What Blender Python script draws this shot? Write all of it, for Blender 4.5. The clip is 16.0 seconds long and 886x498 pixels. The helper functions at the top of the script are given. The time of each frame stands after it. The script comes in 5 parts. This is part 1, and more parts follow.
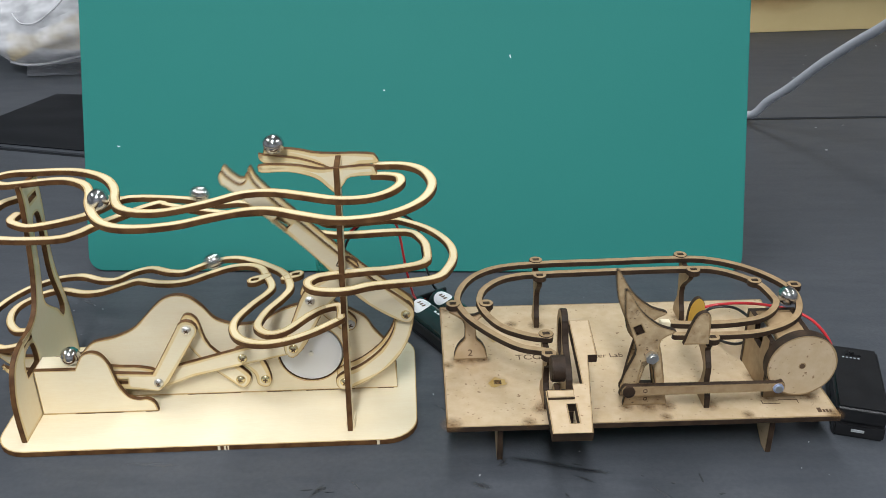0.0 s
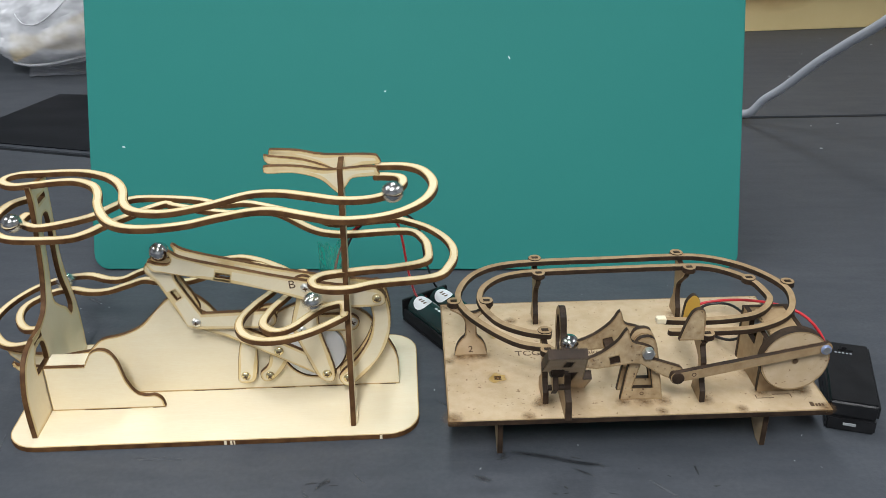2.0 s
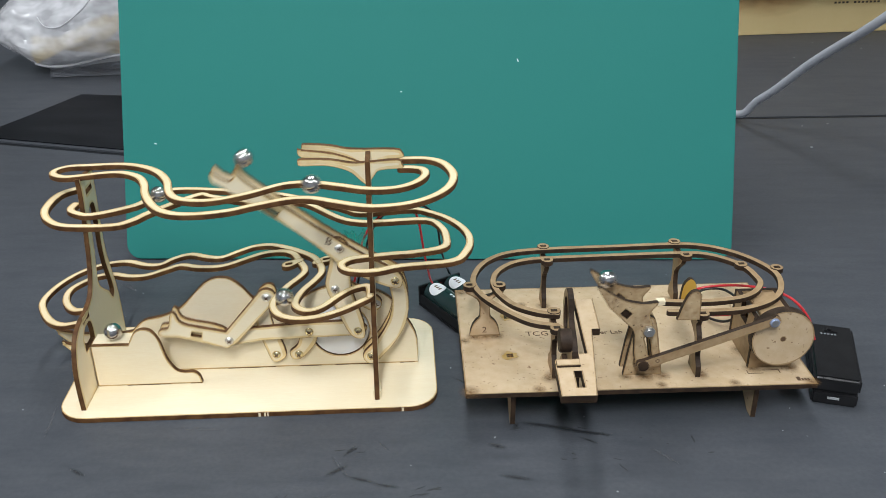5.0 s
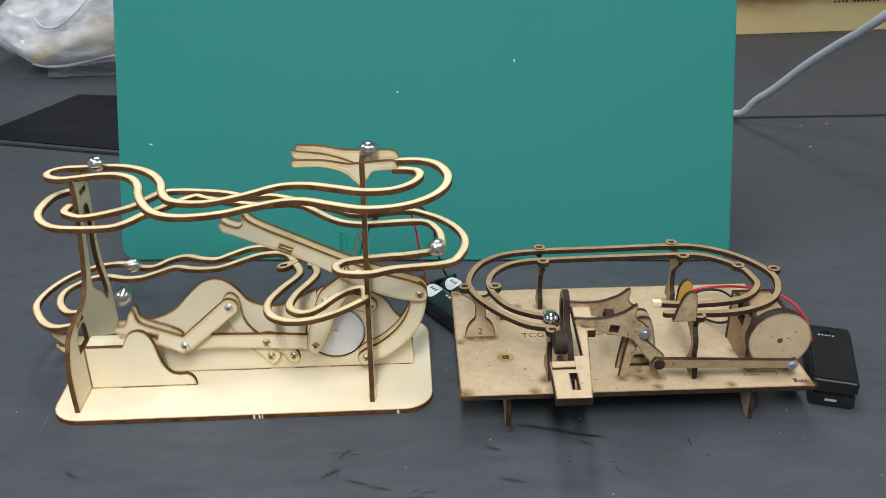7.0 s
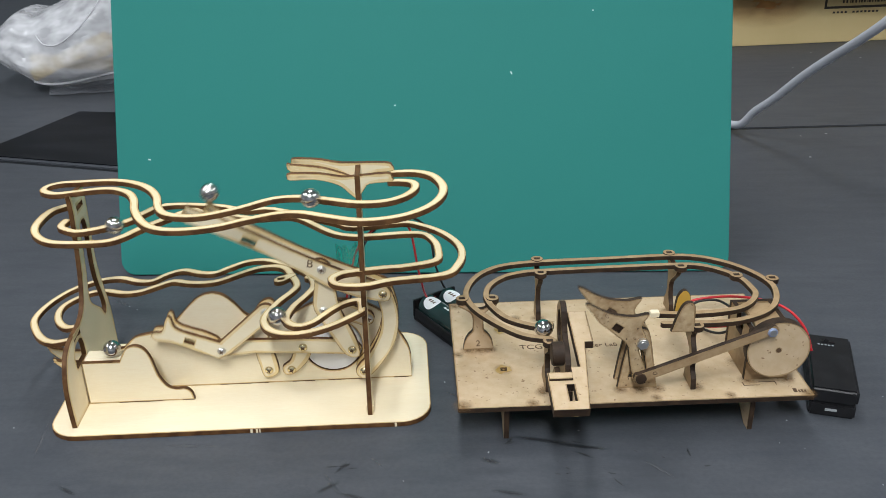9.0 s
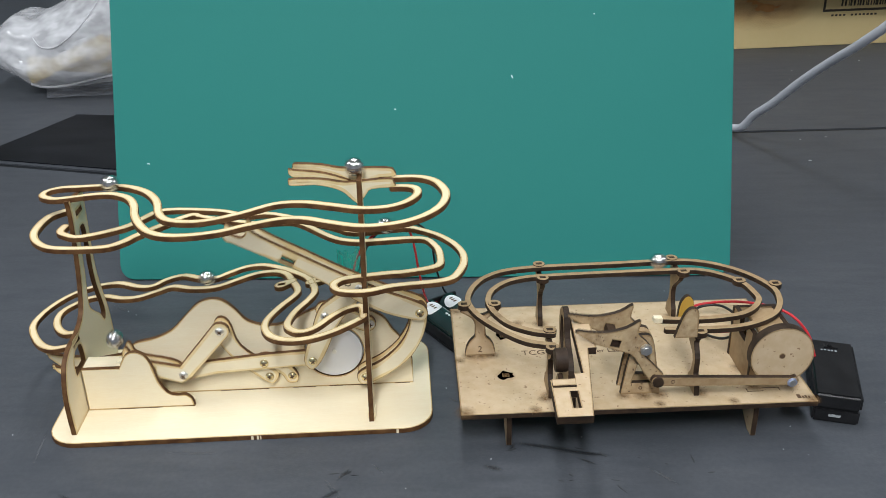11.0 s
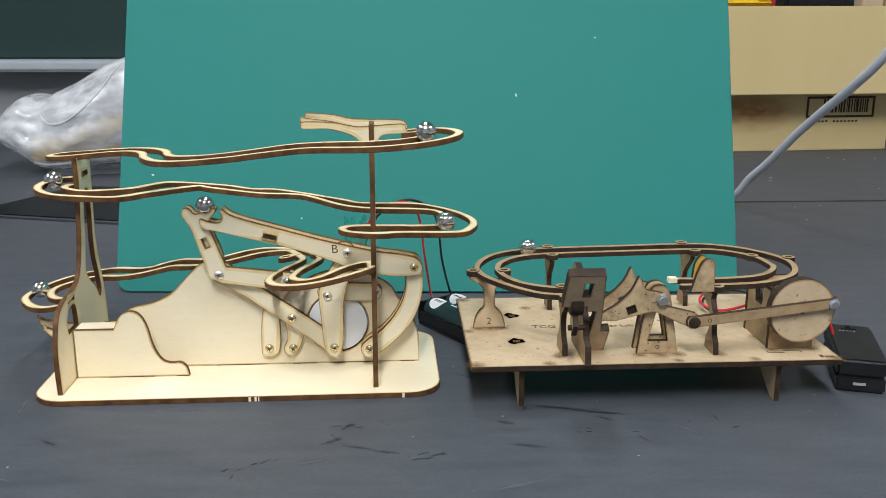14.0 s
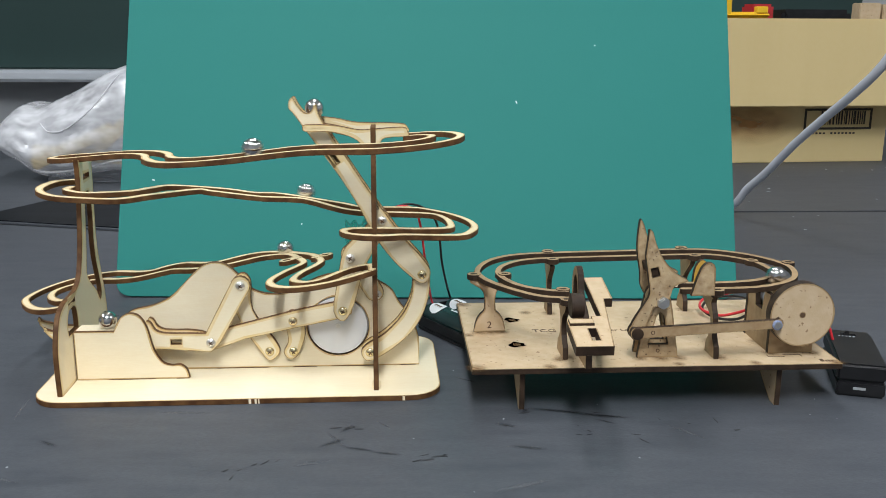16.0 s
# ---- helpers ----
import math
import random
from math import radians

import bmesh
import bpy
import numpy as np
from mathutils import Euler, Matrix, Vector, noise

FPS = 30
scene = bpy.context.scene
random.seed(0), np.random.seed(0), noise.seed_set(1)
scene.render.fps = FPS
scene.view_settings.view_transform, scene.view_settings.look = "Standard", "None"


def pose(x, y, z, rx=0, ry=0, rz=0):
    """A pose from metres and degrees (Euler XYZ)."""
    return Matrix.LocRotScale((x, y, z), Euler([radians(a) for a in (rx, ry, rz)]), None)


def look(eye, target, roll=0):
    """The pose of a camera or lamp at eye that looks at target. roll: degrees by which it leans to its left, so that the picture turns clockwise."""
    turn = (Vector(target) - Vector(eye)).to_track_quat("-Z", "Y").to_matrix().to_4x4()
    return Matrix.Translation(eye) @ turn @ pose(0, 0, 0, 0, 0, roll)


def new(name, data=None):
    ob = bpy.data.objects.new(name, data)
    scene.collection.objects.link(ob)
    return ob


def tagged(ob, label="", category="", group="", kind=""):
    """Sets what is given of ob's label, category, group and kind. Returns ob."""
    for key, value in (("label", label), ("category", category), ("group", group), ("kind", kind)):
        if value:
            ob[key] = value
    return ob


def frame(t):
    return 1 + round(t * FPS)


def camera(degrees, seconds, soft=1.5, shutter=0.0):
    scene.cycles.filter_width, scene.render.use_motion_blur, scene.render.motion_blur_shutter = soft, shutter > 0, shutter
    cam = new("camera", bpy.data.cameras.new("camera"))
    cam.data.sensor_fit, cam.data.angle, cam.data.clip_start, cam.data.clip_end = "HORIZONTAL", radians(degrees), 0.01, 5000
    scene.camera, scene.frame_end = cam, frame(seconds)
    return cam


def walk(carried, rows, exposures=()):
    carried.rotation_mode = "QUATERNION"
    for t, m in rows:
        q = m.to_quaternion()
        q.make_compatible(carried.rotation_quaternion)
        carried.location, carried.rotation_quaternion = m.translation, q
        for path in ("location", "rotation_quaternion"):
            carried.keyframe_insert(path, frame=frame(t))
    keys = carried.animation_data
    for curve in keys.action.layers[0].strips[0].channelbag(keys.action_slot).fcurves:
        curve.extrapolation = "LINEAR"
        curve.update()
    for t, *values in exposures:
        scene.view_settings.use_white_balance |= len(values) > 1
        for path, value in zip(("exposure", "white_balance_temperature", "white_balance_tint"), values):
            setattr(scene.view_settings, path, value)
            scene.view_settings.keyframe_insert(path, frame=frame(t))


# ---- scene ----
cam = camera(51.2, 16.0, soft=0.8, shutter=0.3)
PATH = [
    (0, (0.253, -0.415, 0.335), (0.195, 1.373, -0.558), -0.6),
    (0.5, (0.253, -0.417, 0.337), (0.193, 1.37, -0.56), -0.7),
    (1, (0.253, -0.42, 0.338), (0.196, 1.366, -0.56), -0.6),
    (1.5, (0.254, -0.422, 0.339), (0.199, 1.364, -0.56), -0.6),
    (2, (0.252, -0.425, 0.341), (0.197, 1.361, -0.558), -0.7),
    (2.5, (0.249, -0.437, 0.345), (0.194, 1.349, -0.554), -0.6),
    (3, (0.24, -0.461, 0.352), (0.183, 1.327, -0.544), -0.7),
    (3.5, (0.237, -0.469, 0.353), (0.179, 1.318, -0.543), -0.7),
    (4, (0.24, -0.473, 0.354), (0.188, 1.315, -0.54), -0.6),
    (6.5, (0.241, -0.468, 0.354), (0.194, 1.319, -0.543), -0.5),
    (7, (0.244, -0.468, 0.354), (0.194, 1.319, -0.543), -0.6),
    (7.5, (0.242, -0.467, 0.354), (0.194, 1.32, -0.542), -0.6),
    (8, (0.244, -0.466, 0.354), (0.196, 1.323, -0.541), -0.6),
    (8.5, (0.247, -0.469, 0.353), (0.202, 1.33, -0.52), -0.7),
    (9, (0.249, -0.468, 0.352), (0.189, 1.333, -0.516), -1.2),
    (11.5, (0.244, -0.464, 0.353), (0.193, 1.338, -0.511), -1.1),
    (12, (0.243, -0.466, 0.352), (0.19, 1.337, -0.512), -1.1),
    (12.5, (0.242, -0.463, 0.339), (0.185, 1.344, -0.518), -1.2),
    (13, (0.2358, -0.4645, 0.2857), (0.2072, 1.3972, -0.4443), -0.82),
    (13.5, (0.2358, -0.4850, 0.2407), (0.2228, 1.4290, -0.3395), -0.35),
    (14, (0.2301, -0.5022, 0.2223), (0.2101, 1.4341, -0.2782), -0.06),
    (14.5, (0.2281, -0.5084, 0.2148), (0.2085, 1.4310, -0.2734), 0.15),
    (15, (0.2320, -0.5080, 0.2125), (0.2152, 1.4355, -0.2591), 0.18),
    (15.5, (0.2309, -0.5057, 0.2122), (0.2159, 1.4389, -0.2550), 0.11),
    (16, (0.2279, -0.5047, 0.2162), (0.2139, 1.4390, -0.2549), 0.21),
]
walk(cam, [(t, look(eye, target, roll)) for t, eye, target, roll in PATH], [(0, -0.04), (12.4, -0.04), (13.6, 0.08), (16, 0.10)])


# ---------------------------------------------------------------- light and world
world = bpy.data.worlds.new("room_air")
scene.world = world
world.use_nodes = True
world.node_tree.nodes["Background"].inputs[0].default_value = (0.75, 0.85, 1.0, 1)
world.node_tree.nodes["Background"].inputs[1].default_value = 0.01


def tube_lamp(x, y, power):
    """One ceiling tube lamp's light, below its housing."""
    data = bpy.data.lights.new("tube_light", "AREA")
    data.shape, data.size, data.size_y = "RECTANGLE", 0.24, 1.2
    data.energy, data.color = power, (0.93, 0.97, 1.0)
    ob = new("tube_light", data)
    ob.matrix_world = pose(x, y, 1.93)
    return ob


LAMPS = [(0.14, 0.75, 16.0), (0.14, -1.55, 71.0), (-1.7, -0.2, 38.0), (2.3, -0.4, 28.0)]
for lx, ly, power in LAMPS:
    tube_lamp(lx, ly, power)


# ---------------------------------------------------------------- materials
def mat(name, colour, rough=0.5, metal=0.0, grain=(), bump=0.0, bump_scale=200.0, spots=None, spec=0.5, island=0.0):
    """A node material: base colour varied by stretched noise (grain: scale, stretch xyz, strength, second colour),
    spots: (scale, threshold, colour), and a fine bump."""
    m = bpy.data.materials.new(name)
    m.use_nodes = True
    nt = m.node_tree
    b = nt.nodes["Principled BSDF"]
    b.inputs["Roughness"].default_value = rough
    b.inputs["Metallic"].default_value = metal
    b.inputs["Specular IOR Level"].default_value = spec
    b.inputs["Base Color"].default_value = (*colour, 1)
    co = nt.nodes.new("ShaderNodeTexCoord")
    last = None
    for scale, stretch, strength, second in grain:
        mp = nt.nodes.new("ShaderNodeMapping")
        mp.inputs["Scale"].default_value = stretch
        nt.links.new(co.outputs["Object"], mp.inputs[0])
        n = nt.nodes.new("ShaderNodeTexNoise")
        n.inputs["Scale"].default_value = scale
        n.inputs["Detail"].default_value = 6
        nt.links.new(mp.outputs[0], n.inputs[0])
        r = nt.nodes.new("ShaderNodeMapRange")
        r.inputs[1].default_value, r.inputs[2].default_value = 0.35, 0.7
        r.inputs[4].default_value = strength
        nt.links.new(n.outputs[0], r.inputs[0])
        mx = nt.nodes.new("ShaderNodeMix")
        mx.data_type = "RGBA"
        mx.inputs[6].default_value = (*colour, 1)
        mx.inputs[7].default_value = (*second, 1)
        if last:
            nt.links.new(last, mx.inputs[6])
        nt.links.new(r.outputs[0], mx.inputs[0])
        last = mx.outputs[2]
    if spots:
        scale, threshold, second = spots
        n = nt.nodes.new("ShaderNodeTexNoise")
        n.inputs["Scale"].default_value = scale
        n.inputs["Detail"].default_value = 3
        nt.links.new(co.outputs["Object"], n.inputs[0])
        r = nt.nodes.new("ShaderNodeMapRange")
        r.inputs[1].default_value, r.inputs[2].default_value = threshold, threshold + 0.04
        nt.links.new(n.outputs[0], r.inputs[0])
        mx = nt.nodes.new("ShaderNodeMix")
        mx.data_type = "RGBA"
        mx.inputs[6].default_value = (*colour, 1)
        mx.inputs[7].default_value = (*second, 1)
        if last:
            nt.links.new(last, mx.inputs[6])
        nt.links.new(r.outputs[0], mx.inputs[0])
        last = mx.outputs[2]
    if last:
        nt.links.new(last, b.inputs["Base Color"])
    if bump:
        n = nt.nodes.new("ShaderNodeTexNoise")
        n.inputs["Scale"].default_value = bump_scale
        n.inputs["Detail"].default_value = 5
        nt.links.new(co.outputs["Object"], n.inputs[0])
        bp = nt.nodes.new("ShaderNodeBump")
        bp.inputs["Strength"].default_value = bump
        bp.inputs["Distance"].default_value = 0.001
        nt.links.new(n.outputs[0], bp.inputs["Height"])
        nt.links.new(bp.outputs[0], b.inputs["Normal"])
    return m


PLY = mat("birch_plywood", (0.83, 0.735, 0.545), 0.45, grain=[(34, (1, 7, 7), 0.35, (0.78, 0.655, 0.43)), (14, (1, 1, 1), 0.4, (0.85, 0.775, 0.61)), (220, (1, 5, 5), 0.25, (0.74, 0.60, 0.38)), (9, (1, 1, 1), 0.3, (0.77, 0.63, 0.39))], bump=0.08, bump_scale=600)
PLY_TRACK = mat("toasted_plywood_rail", (0.80, 0.665, 0.43), 0.45, grain=[(60, (1, 1, 1), 0.5, (0.72, 0.55, 0.30)), (220, (1, 5, 5), 0.3, (0.84, 0.74, 0.54))], bump=0.08, bump_scale=600)
PLY_EDGE = mat("burnt_plywood_edge", (0.072, 0.030, 0.010), 0.6, spec=0.25, grain=[(120, (1, 1, 1), 0.65, (0.20, 0.10, 0.038))], bump=0.2, bump_scale=900)
MDF = mat("aged_fibreboard", (0.52, 0.385, 0.235), 0.55, grain=[(22, (1, 1, 1), 0.40, (0.44, 0.30, 0.165)), (160, (1, 1, 1), 0.35, (0.68, 0.55, 0.40))], spots=(420, 0.67, (0.27, 0.17, 0.09)), bump=0.12, bump_scale=900)
MDF_DARK = mat("smoked_fibreboard", (0.33, 0.215, 0.11), 0.55, grain=[(40, (1, 1, 1), 0.7, (0.19, 0.115, 0.055)), (220, (1, 1, 1), 0.5, (0.45, 0.33, 0.19))], bump=0.12, bump_scale=900)
MDF_SMOKED = mat("smoke_stained_fibreboard", (0.50, 0.36, 0.20), 0.55, grain=[(70, (1, 1, 1), 0.95, (0.20, 0.115, 0.05)), (300, (1, 1, 1), 0.5, (0.60, 0.47, 0.30))], spots=(500, 0.64, (0.12, 0.07, 0.035)), bump=0.15, bump_scale=900)
MDF_EDGE = mat("burnt_fibreboard_edge", (0.022, 0.013, 0.008), 0.6, spec=0.25, grain=[(150, (1, 1, 1), 0.5, (0.085, 0.050, 0.030))], bump=0.2, bump_scale=900)
SCORCH = mat("scorched_plywood_rim", (0.50, 0.33, 0.13), 0.5, grain=[(90, (1, 1, 1), 0.8, (0.66, 0.49, 0.24))])
HALO = mat("heat_yellowed_plywood", (0.74, 0.565, 0.27), 0.45, grain=[(60, (1, 1, 1), 0.9, (0.82, 0.70, 0.46)), (200, (1, 1, 1), 0.4, (0.68, 0.50, 0.24))])
SCORCH_DARK = mat("scorched_fibreboard_rim", (0.27, 0.17, 0.08), 0.55, grain=[(90, (1, 1, 1), 0.8, (0.44, 0.31, 0.16))])
INK = mat("engraved_char", (0.10, 0.055, 0.028), 0.8)
STEEL = mat("polished_steel", (0.66, 0.65, 0.64), 0.16, 1.0, grain=[(60, (1, 1, 1), 0.35, (0.42, 0.42, 0.44))])
ZINC = mat("zinc_screw", (0.80, 0.79, 0.76), 0.36, 1.0, grain=[(500, (1, 1, 1), 0.3, (0.45, 0.42, 0.36))])
BRASS = mat("brassy_screw", (0.78, 0.68, 0.42), 0.25, 1.0, grain=[(500, (1, 1, 1), 0.3, (0.5, 0.42, 0.25))])
PALE_BLUE = mat("bolt_end", (0.45, 0.52, 0.72), 0.3, 0.6, grain=[(300, (1, 1, 1), 0.3, (0.6, 0.65, 0.8))])
WHITE_ACRYLIC = mat("white_acrylic", (0.72, 0.72, 0.73), 0.35, grain=[(25, (1, 1, 1), 0.2, (0.66, 0.66, 0.68))])
TABLE = mat("grey_bench_top", (0.056, 0.062, 0.074), 0.48, spec=0.3, grain=[(5, (1, 1, 1), 0.75, (0.038, 0.043, 0.052)), (60, (1, 1.6, 1), 0.4, (0.074, 0.080, 0.092)), (14, (1, 9, 1), 0.4, (0.084, 0.090, 0.102)), (11, (1.6, 5, 1), 0.30, (0.10, 0.106, 0.118)), (330, (1, 1, 1), 0.35, (0.040, 0.044, 0.052))], spots=(150, 0.76, (0.15, 0.155, 0.17)), bump=0.10, bump_scale=700)
GREEN = mat("green_cutting_board", (0.021, 0.189, 0.166), 0.62, spec=0.2, grain=[(4, (1, 1, 1), 0.35, (0.024, 0.206, 0.182)), (300, (1, 1, 1), 0.2, (0.020, 0.188, 0.164))], bump=0.05, bump_scale=900)
BLACK_PLASTIC = mat("black_plastic", (0.008, 0.008, 0.009), 0.42, spec=0.3, grain=[(80, (1, 1, 1), 0.5, (0.02, 0.02, 0.022))], bump=0.06, bump_scale=1500)
BLACK_SHEET = mat("black_sheet", (0.006, 0.007, 0.009), 0.5, spec=0.12, grain=[(9, (1, 4, 1), 0.5, (0.02, 0.021, 0.026))], bump=0.05, bump_scale=200)
BATTERY_SKIN = mat("dark_battery_sleeve", (0.012, 0.030, 0.030), 0.25, grain=[(90, (1, 1, 1), 0.4, (0.02, 0.045, 0.045))])
LABEL_WHITE = mat("white_print", (0.75, 0.76, 0.78), 0.4)
RED_WIRE = mat("red_wire", (0.55, 0.025, 0.035), 0.35)
BLACK_WIRE = mat("black_wire", (0.012, 0.012, 0.013), 0.35)
CARDBOARD = mat("cardboard", (0.66, 0.51, 0.25), 0.8, grain=[(16, (1, 1, 0.06), 0.45, (0.60, 0.455, 0.21)), (120, (1, 1, 1), 0.3, (0.66, 0.52, 0.27))], bump=0.1, bump_scale=500)
CARTON_INK = mat("carton_print", (0.045, 0.035, 0.025), 0.8, grain=[(60, (1, 1, 1), 0.3, (0.09, 0.07, 0.04))])
GREY_CABLE = mat("grey_cable", (0.60, 0.62, 0.68), 0.4, grain=[(40, (1, 1, 1), 0.3, (0.54, 0.56, 0.61))])
CHALKBOARD = mat("dark_green_chalkboard", (0.007, 0.030, 0.027), 0.6, grain=[(3, (1, 1, 1), 0.5, (0.010, 0.036, 0.033))])
ALU = mat("pale_aluminium_ledge", (0.55, 0.58, 0.62), 0.4, 0.3, grain=[(20, (1, 1, 1), 0.3, (0.48, 0.5, 0.54))])
WALL = mat("grey_white_wall", (0.40, 0.41, 0.43), 0.8, grain=[(4, (1, 1, 1), 0.3, (0.35, 0.36, 0.38))], bump=0.05)
FLOOR = mat("dull_floor", (0.25, 0.25, 0.25), 0.6, grain=[(5, (1, 1, 1), 0.3, (0.2, 0.2, 0.2))])
CEILING = mat("white_ceiling", (0.55, 0.55, 0.54), 0.9, grain=[(9, (1, 1, 1), 0.2, (0.5, 0.5, 0.5))])
YELLOW = mat("yellow_plastic", (0.80, 0.48, 0.02), 0.35, grain=[(30, (1, 1, 1), 0.2, (0.7, 0.4, 0.02))])
RED = mat("red_plastic", (0.45, 0.025, 0.03), 0.4, grain=[(30, (1, 1, 1), 0.2, (0.38, 0.02, 0.03))])
AMBER_SCORCH = mat("amber_scorch", (0.36, 0.22, 0.05), 0.5, grain=[(300, (1, 1, 1), 0.8, (0.50, 0.36, 0.16))])
AMBER = mat("amber_glue_block", (0.55, 0.33, 0.06), 0.3, grain=[(90, (1, 1, 1), 0.5, (0.45, 0.25, 0.04))])
MOTOR_TEAL = mat("green_motor_casing", (0.01, 0.22, 0.16), 0.25, grain=[(40, (1, 1, 1), 0.4, (0.02, 0.3, 0.22))])
CHIP = mat("pale_speck", (0.34, 0.355, 0.37), 0.7)
DARK_SCUFF = mat("dark_scuff", (0.028, 0.029, 0.033), 0.5)

BAG = bpy.data.materials.new("clear_plastic_bag")
BAG.use_nodes = True
_nt = BAG.node_tree
_b = _nt.nodes["Principled BSDF"]
_b.inputs["Base Color"].default_value = (0.74, 0.74, 0.77, 1)
_b.inputs["Roughness"].default_value = 0.2
_tr = _nt.nodes.new("ShaderNodeBsdfTransparent")
_mx = _nt.nodes.new("ShaderNodeMixShader")
_no = _nt.nodes.new("ShaderNodeTexNoise")
_no.inputs["Scale"].default_value = 9
_rg = _nt.nodes.new("ShaderNodeMapRange")
_rg.inputs[1].default_value, _rg.inputs[2].default_value, _rg.inputs[3].default_value, _rg.inputs[4].default_value = 0.35, 0.65, 0.36, 0.74
_nt.links.new(_no.outputs[0], _rg.inputs[0])
_nt.links.new(_rg.outputs[0], _mx.inputs[0])
_nt.links.new(_tr.outputs[0], _mx.inputs[1])
_nt.links.new(_b.outputs[0], _mx.inputs[2])
_nt.links.new(_mx.outputs[0], _nt.nodes["Material Output"].inputs[0])
FILM = BAG.copy()
FILM.name = "clear_film"
FILM.node_tree.nodes["Principled BSDF"].inputs["Base Color"].default_value = (0.20, 0.21, 0.24, 1)
FILM.node_tree.nodes["Principled BSDF"].inputs["Roughness"].default_value = 0.12
TAPE = BAG.copy()
TAPE.name = "green_clear_tape"
TAPE.node_tree.nodes["Principled BSDF"].inputs["Base Color"].default_value = (0.02, 0.35, 0.27, 1)

# a soft-edged scorch that fades out round its middle
STAIN = bpy.data.materials.new("soft_scorch_stain")
STAIN.use_nodes = True
_nt = STAIN.node_tree
_nt.nodes["Principled BSDF"].inputs["Base Color"].default_value = (0.20, 0.105, 0.035, 1)
_nt.nodes["Principled BSDF"].inputs["Roughness"].default_value = 0.6
_co = _nt.nodes.new("ShaderNodeTexCoord")
_mp = _nt.nodes.new("ShaderNodeMapping")
_mp.inputs["Scale"].default_value = (100, 100, 100)
_gr = _nt.nodes.new("ShaderNodeTexGradient")
_gr.gradient_type = "SPHERICAL"
_no = _nt.nodes.new("ShaderNodeTexNoise")
_no.inputs["Scale"].default_value = 260
_ml = _nt.nodes.new("ShaderNodeMath")
_ml.operation = "MULTIPLY"
_m2 = _nt.nodes.new("ShaderNodeMath")
_m2.operation = "MULTIPLY"
_m2.inputs[1].default_value = 1.25
_m2.use_clamp = True
_tr = _nt.nodes.new("ShaderNodeBsdfTransparent")
_mx = _nt.nodes.new("ShaderNodeMixShader")
_nt.links.new(_co.outputs["Object"], _mp.inputs[0])
_nt.links.new(_mp.outputs[0], _gr.inputs[0])
_nt.links.new(_co.outputs["Object"], _no.inputs[0])
_nt.links.new(_gr.outputs[1], _ml.inputs[0])
_nt.links.new(_no.outputs[0], _ml.inputs[1])
_nt.links.new(_ml.outputs[0], _m2.inputs[0])
_nt.links.new(_m2.outputs[0], _mx.inputs[0])
_nt.links.new(_tr.outputs[0], _mx.inputs[1])
_nt.links.new(_nt.nodes["Principled BSDF"].outputs[0], _mx.inputs[2])
_nt.links.new(_mx.outputs[0], _nt.nodes["Material Output"].inputs[0])


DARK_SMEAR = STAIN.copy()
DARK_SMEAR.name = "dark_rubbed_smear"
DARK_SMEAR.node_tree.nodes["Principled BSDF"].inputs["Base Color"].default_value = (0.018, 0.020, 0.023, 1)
PALE_SMEAR = STAIN.copy()
PALE_SMEAR.name = "pale_scratch"
PALE_SMEAR.node_tree.nodes["Principled BSDF"].inputs["Base Color"].default_value = (0.115, 0.122, 0.135, 1)
# orange-brown tone that paints the shade under the upper carton's overhang
OVERHANG_SHADE = STAIN.copy()
OVERHANG_SHADE.name = "orange_overhang_shade"
OVERHANG_SHADE.node_tree.nodes["Principled BSDF"].inputs["Base Color"].default_value = (0.52, 0.25, 0.08, 1)
OVERHANG_SHADE.node_tree.nodes["Principled BSDF"].inputs["Roughness"].default_value = 0.8


# ---------------------------------------------------------------- mesh helpers (lengths in mm)
def smooth(points, closed=False, steps=5):
    """Catmull-Rom curve through 2D or 3D points."""
    pts = [Vector(p) for p in points]
    n, out = len(pts), []
    for i in range(n if closed else n - 1):
        if closed:
            a, b, c, d = (pts[(i + k) % n] for k in (-1, 0, 1, 2))
        else:
            a, b, c, d = pts[max(i - 1, 0)], pts[i], pts[i + 1], pts[min(i + 2, n - 1)]
        for s in range(steps):
            u = s / steps
            out.append(0.5 * (2 * b + (c - a) * u + (2 * a - 5 * b + 4 * c - d) * u * u + (3 * b - a - 3 * c + d) * u ** 3))
    if not closed:
        out.append(pts[-1])
    return out


def band(points, width, closed=False, steps=5):
    """Outline loops of a strip of that width along a smooth 2D centre line."""
    line = smooth(points, closed, steps)
    n = len(line)
    left, right = [], []
    for i, p in enumerate(line):
        q0 = line[(i - 1) % n] if closed else line[max(i - 1, 0)]
        q1 = line[(i + 1) % n] if closed else line[min(i + 1, n - 1)]
        d = (q1 - q0).normalized()
        k = Vector((-d.y, d.x)) * width / 2
        left.append(p + k)
        right.append(p - k)
    if closed:
        return [left, right[::-1]]
    def cap(c, a):
        v = a - c
        return [c + Matrix.Rotation(-radians(s), 2) @ v for s in (30, 60, 90, 120, 150)]
    return [left + cap(line[-1], left[-1]) + right[::-1] + cap(line[0], right[0])]


def circle(x, y, r, n=24):
    return [Vector((x + r * math.cos(2 * math.pi * i / n), y + r * math.sin(2 * math.pi * i / n))) for i in range(n)]


def box2(x0, y0, x1, y1):
    return [Vector(p) for p in ((x0, y0), (x1, y0), (x1, y1), (x0, y1))]


